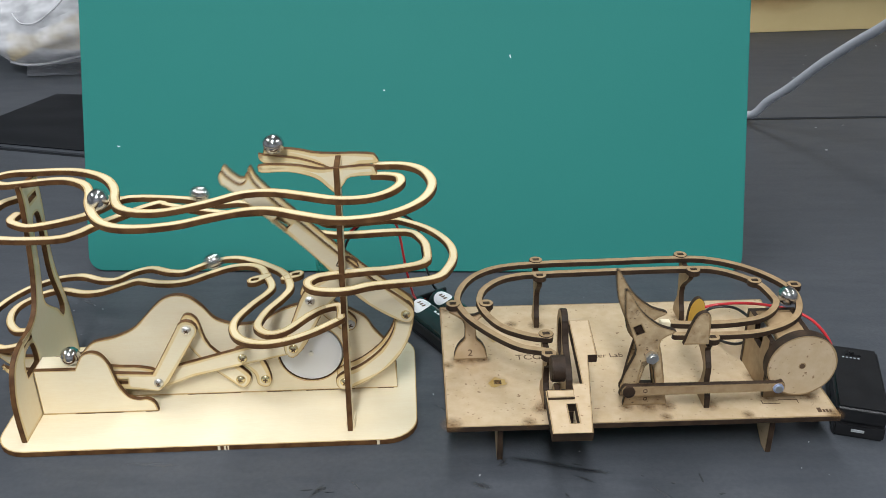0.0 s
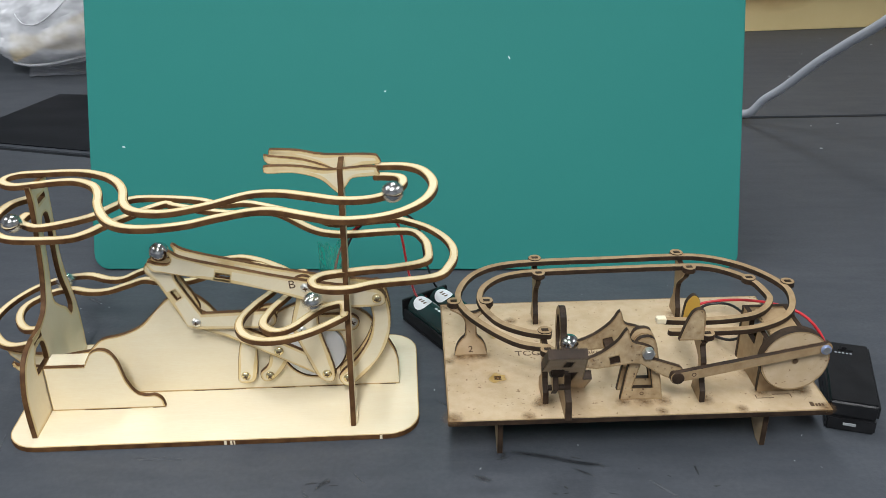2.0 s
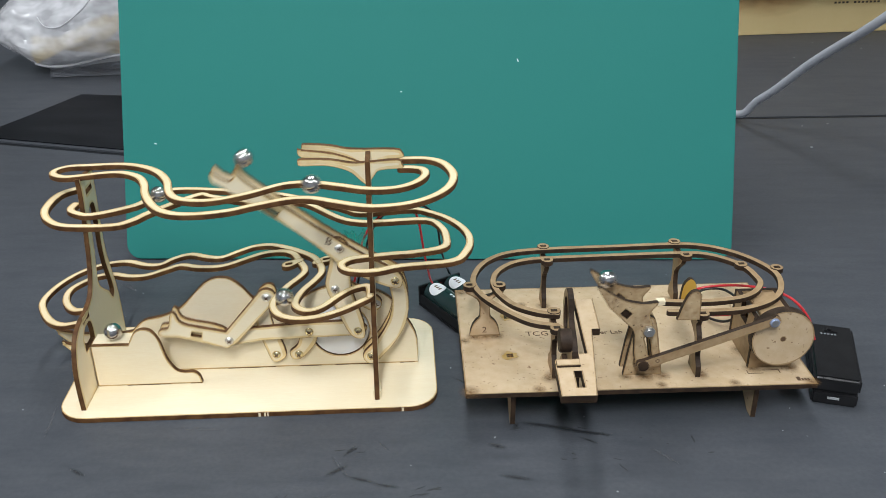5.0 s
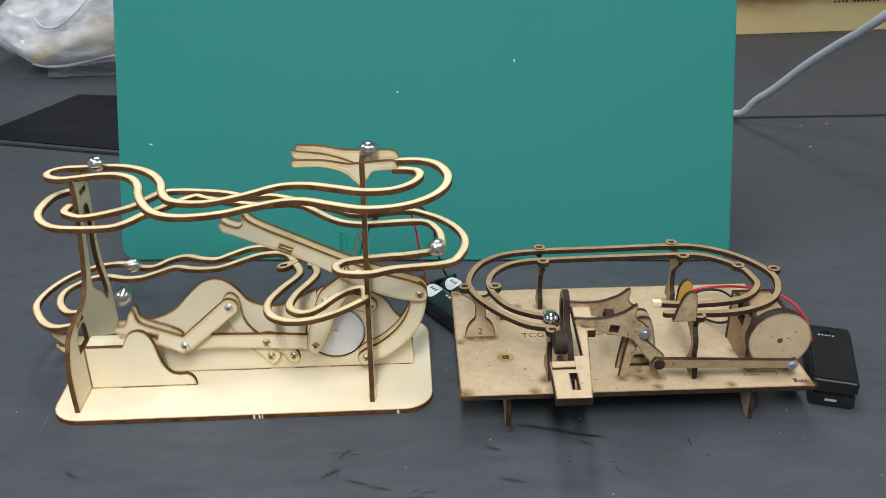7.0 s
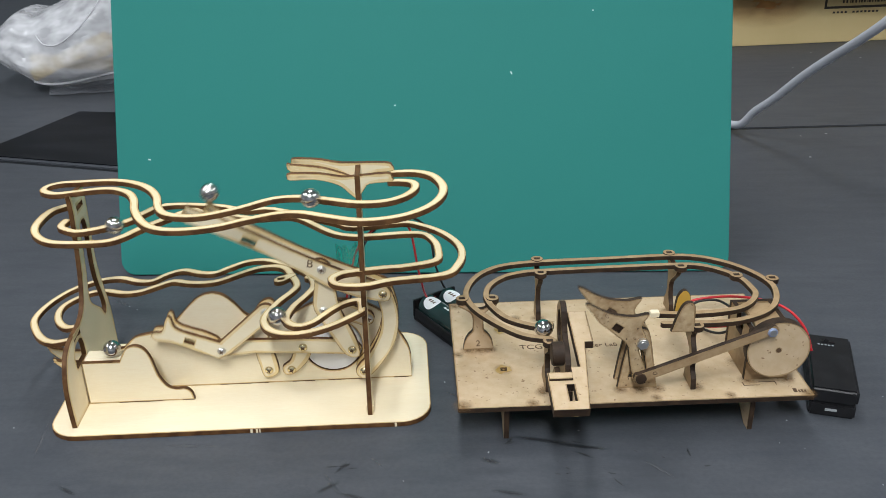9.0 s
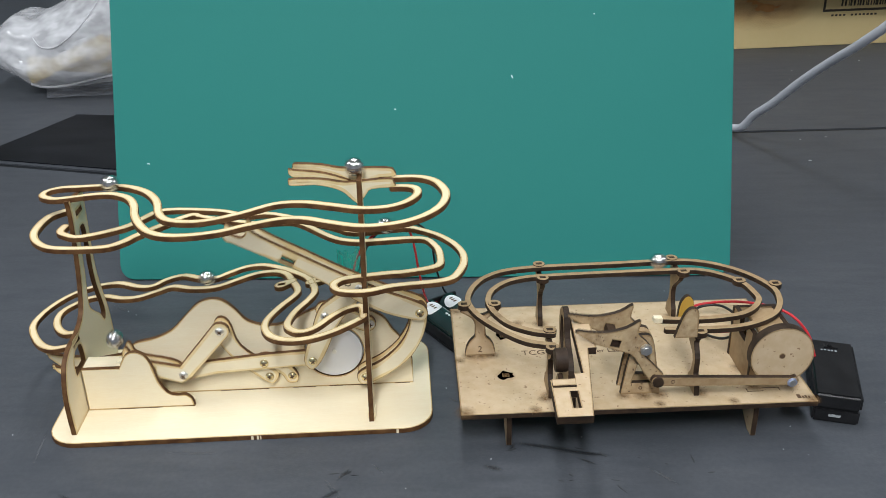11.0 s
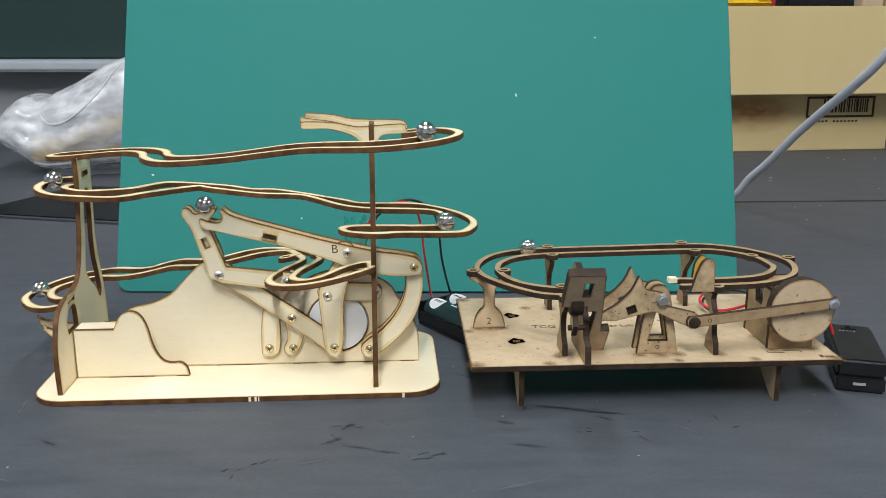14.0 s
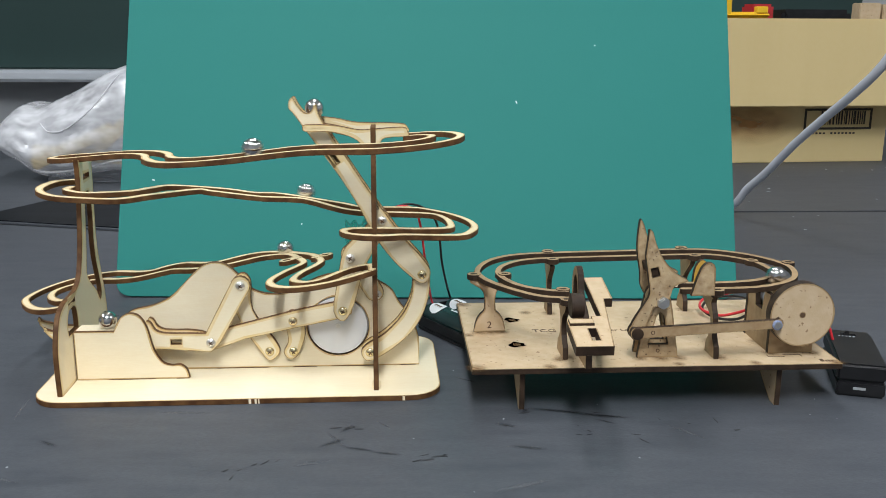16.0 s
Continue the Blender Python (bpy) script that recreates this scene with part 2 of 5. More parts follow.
def rounded(x0, y0, x1, y1, r, n=6):
    out = []
    for cx, cy, a in ((x1 - r, y1 - r, 0), (x0 + r, y1 - r, 90), (x0 + r, y0 + r, 180), (x1 - r, y0 + r, 270)):
        out += [Vector((cx + r * math.cos(radians(a + 90 * i / n)), cy + r * math.sin(radians(a + 90 * i / n)))) for i in range(n + 1)]
    return out


def capsule(a, b, ra, rb=None, n=8):
    """Outline of a link with round ends about a and b."""
    rb = ra if rb is None else rb
    a, b = Vector(a), Vector(b)
    ang = math.atan2(b.y - a.y, b.x - a.x)
    out = [b + rb * Vector((math.cos(ang - math.pi / 2 + math.pi * i / n), math.sin(ang - math.pi / 2 + math.pi * i / n))) for i in range(n + 1)]
    out += [a + ra * Vector((math.cos(ang + math.pi / 2 + math.pi * i / n), math.sin(ang + math.pi / 2 + math.pi * i / n))) for i in range(n + 1)]
    return out


# sheet's own axes -> machine axes: flat (x, y, up), upright facing the front (x, z), upright seen edge-on (y, z)
FLAT = Matrix.Identity(4)
FRONT = Matrix(((1, 0, 0, 0), (0, 0, -1, 0), (0, 1, 0, 0), (0, 0, 0, 1)))
SIDE = Matrix(((0, 0, 1, 0), (1, 0, 0, 0), (0, 1, 0, 0), (0, 0, 0, 1)))


def sheet_mesh(name, loops, thick, face, edge, turn=FLAT, at=(0, 0, 0), bevel=0.2, rim=None):
    """A laser-cut sheet: loops (outline, then holes) in mm, thickness in mm about the middle; face and burnt edge materials."""
    rim = (1.0 if edge in (PLY_EDGE, MDF_EDGE) and face in (PLY, PLY_TRACK, MDF, MDF_DARK, MDF_SMOKED) else 0) if rim is None else rim
    cu = bpy.data.curves.new(name, "CURVE")
    cu.dimensions, cu.fill_mode, cu.extrude, cu.bevel_depth, cu.bevel_resolution = "2D", "BOTH", (thick / 2 - bevel) / 1000, bevel / 1000, 0
    for loop in loops:
        sp = cu.splines.new("POLY")
        sp.points.add(len(loop) - 1)
        for p, v in zip(sp.points, loop):
            p.co = (v[0] / 1000, v[1] / 1000, 0, 1)
        sp.use_cyclic_u = True
    cu.offset = -bevel / 1000
    ob = bpy.data.objects.new(name, cu)
    me = bpy.data.meshes.new_from_object(ob)
    bpy.data.objects.remove(ob)
    index = [0 if abs(f.normal.z) > 0.95 else 1 for f in me.polygons]
    if rim:
        bm = bmesh.new()
        bm.from_mesh(me)
        for k, loop in enumerate(loops):
            n = len(loop)
            area = sum(loop[i][0] * loop[(i + 1) % n][1] - loop[(i + 1) % n][0] * loop[i][1] for i in range(n))
            sign = (1 if area > 0 else -1) * (1 if k == 0 else -1)
            inner, outer = [], []
            for i in range(n):
                d = Vector(loop[(i + 1) % n][:2]) - Vector(loop[i - 1][:2])
                d = d.normalized() if d.length > 1e-9 else Vector((1, 0))
                nrm = Vector((-d.y, d.x)) * sign
                outer.append(Vector(loop[i][:2]) + nrm * bevel)
                inner.append(Vector(loop[i][:2]) + nrm * (bevel + rim * (0.75 + 0.5 * noise.noise(Vector((loop[i][0] * 0.11, loop[i][1] * 0.11, thick))))))
            if face is PLY and turn is not FLAT and rim >= 1 and name not in ("rear_plate", "front_plate"):
                soft = [o + (v - o).normalized() * (0.9 + 1.7 * (0.5 + noise.noise(Vector((v.x * 0.05, v.y * 0.05, 3.0))))) for o, v in zip(outer, inner)]
                for z in (thick / 2 + 0.02,):
                    vo = [bm.verts.new((p.x / 1000, p.y / 1000, z / 1000)) for p in outer]
                    vi = [bm.verts.new((p.x / 1000, p.y / 1000, z / 1000)) for p in soft]
                    for i in range(n):
                        bm.faces.new((vo[i], vo[(i + 1) % n], vi[(i + 1) % n], vi[i]))
                        index.append(3)
                inner = [o + (v - o) * 0.55 for o, v in zip(outer, inner)]
            for z in (thick / 2 + 0.04, -thick / 2 - 0.04):
                vo = [bm.verts.new((p.x / 1000, p.y / 1000, z / 1000)) for p in outer]
                vi = [bm.verts.new((p.x / 1000, p.y / 1000, z / 1000)) for p in inner]
                for i in range(n):
                    bm.faces.new((vo[i], vo[(i + 1) % n], vi[(i + 1) % n], vi[i]))
                    index.append(2)
        bm.to_mesh(me)
        bm.free()
    me.materials.clear()
    for one in (face, edge, SCORCH if edge is PLY_EDGE else SCORCH_DARK, HALO):
        me.materials.append(one)
    for f, i in zip(me.polygons, index):
        f.use_smooth, f.material_index = False, i
    me.transform(Matrix.Translation([c / 1000 for c in at]) @ turn)
    return me


def attach(name, me, parent, label=""):
    ob = new(name, me)
    ob.parent = parent
    return tagged(ob, label)


def sheet(name, loops, thick, parent, turn=FLAT, at=(0, 0, 0), face=None, edge=None, label="", bevel=0.2):
    return attach(name, sheet_mesh(name, loops, thick, face or PLY, edge or PLY_EDGE, turn, at, bevel), parent, label)


def mesh_of(name, bm, material, flat=False):
    me = bpy.data.meshes.new(name)
    bm.to_mesh(me)
    bm.free()
    for mm in (material if isinstance(material, (list, tuple)) else [material]):
        me.materials.append(mm)
    if not flat:
        for f in me.polygons:
            f.use_smooth = True
        me.set_sharp_from_angle(angle=radians(32))
    return me


def part(name, bm, material, parent, label="", flat=False):
    return attach(name, mesh_of(name, bm, material, flat), parent, label)


def rod_bm(x, y, z, r, length, axis="y", n=20, bevel=0.0, bm=None):
    """A round bar, middle at (x, y, z) mm."""
    bm = bm or bmesh.new()
    turn = {"x": Matrix.Rotation(math.pi / 2, 4, "Y"), "y": Matrix.Rotation(math.pi / 2, 4, "X"), "z": Matrix.Identity(4)}[axis]
    got = bmesh.ops.create_cone(bm, cap_ends=True, segments=n, radius1=r / 1000, radius2=r / 1000, depth=length / 1000, matrix=Matrix.Translation((x / 1000, y / 1000, z / 1000)) @ turn)
    if bevel:
        rim = [e for e in bm.edges if len(e.link_faces) == 2 and e.calc_face_angle() > 0.8]
        bmesh.ops.bevel(bm, geom=rim, offset=bevel / 1000, segments=2, affect="EDGES")
    return bm


def block_bm(x0, y0, z0, x1, y1, z1, bevel=0.4, segments=2):
    bm = bmesh.new()
    bmesh.ops.create_cube(bm, size=1)
    for v in bm.verts:
        v.co = Vector(((x0 + x1) / 2 + v.co.x * (x1 - x0), (y0 + y1) / 2 + v.co.y * (y1 - y0), (z0 + z1) / 2 + v.co.z * (z1 - z0))) / 1000
    if bevel:
        bmesh.ops.bevel(bm, geom=bm.edges[:], offset=bevel / 1000, segments=segments, affect="EDGES")
    return bm


def wire_mesh(name, points, r, material, steps=6):
    """A round wire along points in metres; r in mm."""
    cu = bpy.data.curves.new(name, "CURVE")
    cu.dimensions, cu.bevel_depth, cu.bevel_resolution, cu.use_fill_caps = "3D", r / 1000, 4, True
    sp = cu.splines.new("POLY")
    line = smooth(points, False, steps)
    sp.points.add(len(line) - 1)
    for p, v in zip(sp.points, line):
        p.co = (*v, 1)
    ob = bpy.data.objects.new(name, cu)
    me = bpy.data.meshes.new_from_object(ob)
    bpy.data.objects.remove(ob)
    me.materials.clear()
    me.materials.append(material)
    for f in me.polygons:
        f.use_smooth = True
    return me


def screw(x, y, z, parent, material=None, r=2.9, name="screw"):
    """A pan-head cross-slot screw whose head faces the front (towards -y); y is the surface it sits on."""
    material = material or ZINC
    bm = bmesh.new()
    bmesh.ops.create_uvsphere(bm, u_segments=16, v_segments=8, radius=r / 1000)
    for v in list(bm.verts):
        if v.co.y > 0.00001:
            v.co.y = 0
        v.co.y *= 0.62
    bmesh.ops.translate(bm, verts=bm.verts[:], vec=(x / 1000, y / 1000, z / 1000))
    ob = part(name, bm, material, parent)
    slot = bmesh.new()
    for ang in (0.6, 0.6 + math.pi / 2):
        bmesh.ops.create_cube(slot, size=1, matrix=Matrix.Translation((x / 1000, (y - 0.60 * r) / 1000, z / 1000)) @ Matrix.Rotation(ang, 4, "Y") @ Matrix.Diagonal((0.0028, 0.0007, 0.0006, 1)))
    part("cross_slot", slot, INK, ob, "dark cross slot")
    return ob


def text_mesh(name, words, size, material, thick=0.06):
    cu = bpy.data.curves.new(name, "FONT")
    cu.body, cu.size, cu.extrude, cu.align_x = words, size / 1000, thick / 1000, "LEFT"
    ob = bpy.data.objects.new(name, cu)
    me = bpy.data.meshes.new_from_object(ob)
    bpy.data.objects.remove(ob)
    me.materials.clear()
    me.materials.append(material)
    return me


def empty(name, m, label, category, group="", kind=""):
    ob = new(name)
    ob.empty_display_size = 0.02
    ob.matrix_world = m
    return tagged(ob, label, category, group, kind)


# ---------------------------------------------------------------- the room and the bench
def slab(name, x0, y0, z0, x1, y1, z1, material, label, category, bevel=0.0):
    ob = new(name, mesh_of(name, block_bm(x0 * 1000, y0 * 1000, z0 * 1000, x1 * 1000, y1 * 1000, z1 * 1000, bevel), material, True))
    return tagged(ob, label, category, kind="structure")


slab("floor", -3.2, -3.2, -0.79, 3.2, 2.6, -0.74, FLOOR, "dull grey workshop floor under the bench", "floor")
slab("ceiling", -3.2, -3.2, 2.02, 3.2, 2.6, 2.07, CEILING, "plain white ceiling with tube lamps", "ceiling")
slab("wall_north", -3.2, 1.80, -0.74, 3.2, 1.90, 2.02, WALL, "grey white wall behind the bench", "wall")
slab("wall_south", -3.2, -3.2, -0.74, 3.2, -3.1, 2.02, WALL, "grey white wall behind the camera", "wall")
slab("wall_west", -3.2, -3.1, -0.74, -3.1, 1.80, 2.02, WALL, "grey white side wall", "wall")
slab("wall_east", 3.1, -3.1, -0.74, 3.2, 1.80, 2.02, WALL, "grey white side wall", "wall")
for lx, ly, power in LAMPS:
    tagged(new("ceiling_lamp", mesh_of("ceiling_lamp", block_bm(lx * 1000 - 180, ly * 1000 - 640, 1960, lx * 1000 + 180, ly * 1000 + 640, 2020, 8), CEILING)), "white ceiling housing of a tube lamp", "ceiling lamp", "ceiling lamps")

# bench top in three slabs with open joints between them
bench = empty("workbench", pose(0, 0, 0), "dark grey scuffed workbench of joined tops", "workbench")
bench["kind"] = "structure"


def bench_top(corners, z=-0.025):
    bm = bmesh.new()
    top = [bm.verts.new((x, y, 0)) for x, y in corners]
    low = [bm.verts.new((x, y, z)) for x, y in corners]
    bm.faces.new(top)
    bm.faces.new(low[::-1])
    n = len(corners)
    for i in range(n):
        bm.faces.new((top[i], low[i], low[(i + 1) % n], top[(i + 1) % n]))
    bmesh.ops.recalc_face_normals(bm, faces=bm.faces[:])
    bmesh.ops.bevel(bm, geom=[e for e in bm.edges if all(v.co.z > -0.001 for v in e.verts)], offset=0.0015, segments=2, affect="EDGES")
    return part("bench_top", bm, TABLE, bench, flat=True)


bench_top([(-1.6, -1.2), (1.7, -1.2), (1.7, 0.638), (0.20, 0.563), (0.20, 0.384), (-1.6, 0.800)])
bench_top([(-1.6, 0.807), (0.195, 0.392), (0.195, 0.568), (0.195, 1.50), (-1.6, 1.50)])
bench_top([(0.20, 0.568), (1.7, 0.643), (1.7, 1.50), (0.20, 1.50)])
for lx, ly in ((-1.5, -1.1), (1.6, -1.1), (-1.5, 1.4), (1.6, 1.4)):
    part("leg", block_bm(lx * 1000 - 25, ly * 1000 - 25, -740, lx * 1000 + 25, ly * 1000 + 25, -25, 2), ALU, bench, "square steel leg")

def joint_filler(corners):
    """Dark sealing strip sunk in the joint between two tops."""
    bm = bmesh.new()
    top = [bm.verts.new((x, y, -0.0008)) for x, y in corners]
    low = [bm.verts.new((x, y, -0.020)) for x, y in corners]
    bm.faces.new(top)
    bm.faces.new(low[::-1])
    for i in range(4):
        bm.faces.new((top[i], low[i], low[(i + 1) % 4], top[(i + 1) % 4]))
    bmesh.ops.recalc_face_normals(bm, faces=bm.faces[:])
    return part("joint_filler", bm, BLACK_SHEET, bench, "sunken dark joint strip", True)


joint_filler([(0.202, 0.5636), (1.698, 0.6384), (1.698, 0.6424), (0.202, 0.5676)])
joint_filler([(-1.598, 0.8002), (0.194, 0.3860), (0.194, 0.3916), (-1.598, 0.8062)])

# scratches and crumbs that lie on the bench
rng = random.Random(4)


def crumbs(name, count, material, size, zone, label):
    bm = bmesh.new()
    for _ in range(count):
        x, y = rng.uniform(zone[0], zone[2]), rng.uniform(zone[1], zone[3])
        s = size * rng.uniform(0.35, 1.0)
        m = Matrix.Translation((x, y, s * 0.16)) @ Matrix.Rotation(rng.uniform(0, 6.3), 4, "Z") @ Matrix.Diagonal((s * rng.uniform(0.8, 2.4), s, s * 0.35, 1))
        bmesh.ops.create_icosphere(bm, subdivisions=1, radius=0.5, matrix=m)
    ob = new(name, mesh_of(name, bm, material))
    return tagged(ob, label, "dust", kind="stuff")


crumbs("pale_crumbs", 110, CHIP, 0.0012, (-0.35, -0.22, 0.75, 0.20), "pale dust specks and crumbs scattered on bench")
crumbs("pale_crumbs", 26, CHIP, 0.0042, (0.5, 0.25, 0.95, 0.95), "pale chips scattered on the far bench top")


def scuff(x0, y0, x1, y1, w):
    """A thin smear of dark scuffs lying on the bench."""
    bm = bmesh.new()
    for _ in range(6):
        u, v = rng.random(), rng.gauss(0, 0.4)
        d = Vector((x1 - x0, y1 - y0, 0))
        p = Vector((x0, y0, 0.0003)) + d * u + Vector((-d.y, d.x, 0)).normalized() * w * v
        m = Matrix.Translation(p) @ Matrix.Rotation(math.atan2(d.y, d.x) + rng.gauss(0, 0.5), 4, "Z") @ Matrix.Diagonal((0.0045 * rng.uniform(0.2, 2.2), 0.0009 * rng.uniform(0.4, 1.9), 0.0003, 1))
        bmesh.ops.create_icosphere(bm, subdivisions=1, radius=0.5, matrix=m)
    return tagged(new("scuff_mark", mesh_of("scuff_mark", bm, DARK_SCUFF)), "dark scuff mark on the grey bench top", "scuff mark", kind="stuff")


for s in [(0.165, -0.035, 0.185, -0.030, 0.006), (0.29, -0.035, 0.335, -0.045, 0.008), (0.12, -0.09, 0.14, -0.07, 0.005), (0.27, -0.015, 0.273, -0.006, 0.002), (0.30, -0.008, 0.40, -0.03, 0.02), (0.21, -0.07, 0.23, -0.065, 0.004)]:
    scuff(*s)

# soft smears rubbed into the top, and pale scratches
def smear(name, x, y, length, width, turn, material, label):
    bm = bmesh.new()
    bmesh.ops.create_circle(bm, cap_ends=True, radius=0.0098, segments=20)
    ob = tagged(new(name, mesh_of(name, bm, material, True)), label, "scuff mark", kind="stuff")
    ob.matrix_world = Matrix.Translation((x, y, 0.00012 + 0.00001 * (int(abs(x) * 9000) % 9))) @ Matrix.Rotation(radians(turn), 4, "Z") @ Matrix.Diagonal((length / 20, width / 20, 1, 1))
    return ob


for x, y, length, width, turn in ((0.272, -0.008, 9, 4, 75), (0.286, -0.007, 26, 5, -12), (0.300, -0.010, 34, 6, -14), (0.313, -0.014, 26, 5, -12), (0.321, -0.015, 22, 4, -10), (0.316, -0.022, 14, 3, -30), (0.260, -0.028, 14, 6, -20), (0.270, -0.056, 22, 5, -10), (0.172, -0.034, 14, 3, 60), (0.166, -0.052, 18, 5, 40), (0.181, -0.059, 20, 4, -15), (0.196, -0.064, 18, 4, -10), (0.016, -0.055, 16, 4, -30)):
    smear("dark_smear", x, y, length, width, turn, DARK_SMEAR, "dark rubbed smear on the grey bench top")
for _ in range(34):
    x, y = rng.uniform(-0.3, 0.85), rng.choice((rng.uniform(-0.16, 0.0), rng.uniform(-0.16, 0.5)))
    smear("pale_scratch", x, y, rng.uniform(8, 40), rng.uniform(1.6, 7.0), rng.gauss(0, 35), PALE_SMEAR, "faint pale scratch on the grey bench top")

# the leaning green board
LEAN_BACK = 20.5
board = tagged(new("cutting_mat", sheet_mesh("cutting_mat", [rounded(0, 0, 504, 450, 12)], 3.0, GREEN, GREEN, FRONT, (0, 0, 0), 0.5)),
               "green scratched cutting mat leaning upright behind the machines", "cutting mat")
board.matrix_world = Matrix.Translation((-0.043, 0.2145, 0.0008)) @ Matrix.Rotation(radians(0.25), 4, "Z") @ Matrix.Rotation(radians(-LEAN_BACK), 4, "X")
for sx, sz, sl, sa in ((326, 163, 2.6, 70), (27, 96, 2.2, 10), (231, 138, 1.4, 0), (392, 212, 1.0, 30), (150, 60, 1.2, 80)):
    ob = attach("scratch", mesh_of("scratch", block_bm(-sl / 2, -0.12, -0.45, sl / 2, 0.1, 0.45, 0), LABEL_WHITE, True), board, "tiny pale scratch")
    ob.matrix_basis = Matrix.Translation((sx / 1000, -0.0015, sz / 1000)) @ Matrix.Rotation(radians(sa), 4, "Y")
prop = tagged(new("mat_stand", mesh_of("mat_stand", block_bm(0, 0, 0, 120, 60, 185, 3), CARDBOARD)), "plain cardboard carton propping up the cutting mat", "carton")
prop.matrix_world = pose(0.15, 0.2895, 0.0)

# black sheet on the far bench
bm = bmesh.new()
for zz in (0.0004, 0.0014):
    [bm.verts.new((x, y, zz)) for x, y in ((-0.318, 0.518), (-0.06, 0.458), (-0.06, 0.655), (-0.257, 0.678), (-0.289, 0.590))]
vs = list(bm.verts)
bm.faces.new(vs[5:])
bm.faces.new(vs[:5][::-1])
for i in range(5):
    bm.faces.new((vs[i], vs[(i + 1) % 5], vs[5 + (i + 1) % 5], vs[5 + i]))
bmesh.ops.recalc_face_normals(bm, faces=bm.faces[:])
tagged(new("black_sheet", mesh_of("black_sheet", bm, BLACK_SHEET, True)), "thin black plastic sheet lying flat on bench", "sheet")

# grey cable rising off the bench
tagged(new("power_cable", wire_mesh("power_cable", [(0.535, 0.66, 0.006), (0.546, 0.60, 0.006), (0.558, 0.557, 0.014), (0.565, 0.532, 0.037), (0.574, 0.502, 0.060), (0.586, 0.460, 0.096), (0.597, 0.422, 0.125), (0.607, 0.387, 0.150), (0.618, 0.347, 0.183), (0.627, 0.312, 0.228), (0.650, 0.25, 0.31), (0.72, 0.12, 0.43), (0.82, -0.05, 0.56), (1.0, -0.30, 0.72), (1.2, -0.55, 0.55), (1.3, -0.7, 0.10), (1.4, -0.75, 0.006)], 4.4, GREY_CABLE)),
       "thick pale grey cable rising off the bench", "cable")

# cartons at the back
def carton(name, x, y, z, w, d, h, label, turn=0.0):
    e = empty(name, pose(x, y, z, 0, 0, turn), label, "cardboard box")
    W, D, H = w * 1000, d * 1000, h * 1000
    for nm, b in (("front_panel", (0, 0, 0, W, 4, H)), ("back_panel", (0, D - 4, 0, W, D, H)), ("side_panel", (0, 4, 0, 4, D - 4, H)), ("side_panel", (W - 4, 4, 0, W, D - 4, H)), ("bottom_panel", (4, 4, 0, W - 4, D - 4, 4))):
        part(nm, block_bm(*b, 1.0), CARDBOARD, e)
    return e


low_carton = carton("carton", 0.645, 0.984, 0.0, 0.300, 0.26, 0.0955, "brown cardboard box with a printed bar label", 7.2)
# painted shade of the overhanging upper carton, fading out over the front panel
bm = bmesh.new()
bmesh.ops.create_circle(bm, cap_ends=True, radius=0.0098, segments=24)
patch = part("shade_patch", bm, OVERHANG_SHADE, low_carton, "soft orange-brown shade painted below the upper box", True)
patch.matrix_basis = Matrix.Translation((0.062, -0.0006, 0.068)) @ Matrix.Rotation(radians(90), 4, "X") @ Matrix.Diagonal((9.0, 4.2, 1, 1))
label_frame = sheet("label_frame", [box2(0, 0, 116, 34), box2(3.5, 3.5, 112.5, 30.5)], 1.0, low_carton, FRONT, (157, -0.8, 53), CARTON_INK, CARTON_INK, "printed black label border", 0.1)
bars = bmesh.new()
xb = 34.0
while xb < 108:
    w = rng.choice((1.0, 1.6, 2.6))
    bmesh.ops.create_cube(bars, size=1, matrix=Matrix.Translation(((153 + xb) / 1000, -0.0006, 0.072)) @ Matrix.Diagonal((w / 1000, 0.0008, 0.022, 1)))
    xb += w + rng.choice((1.4, 2.2, 3.0))
part("printed_bars", bars, CARTON_INK, low_carton, "printed dark bars", True)
for i in range(12):
    if i != 4:
        part("print_mark", block_bm(172 + i * 6.4, -1.0, 45.6, 175.4 + i * 6.4, -0.2, 48.4, 0), CARTON_INK, low_carton, "small unreadable print mark", True)
top_carton = carton("carton", 0.600, 0.924, 0.0955, 0.46, 0.30, 0.132, "large plain brown cardboard box holding odds and ends", 6.0)

# odds and ends in the upper carton
def in_carton(name, bm, material, label, category):
    ob = new(name, mesh_of(name, bm, material))
    return tagged(ob, label, category)


def tool_bm():
    bm = block_bm(0, 0, 0, 74, 12, 9, 3)
    for co, sc in (((60, 6, 12), (18, 12, 10)), ((6, 6, 26), (12, 11, 46)), ((18, 6, 44), (30, 10, 10))):
        bmesh.ops.create_cube(bm, size=1, matrix=Matrix.Translation([c / 1000 for c in co]) @ Matrix.Diagonal((*[c / 1000 for c in sc], 1)))
    bmesh.ops.bevel(bm, geom=bm.edges[:], offset=0.0012, segments=1, affect="EDGES")
    return bm


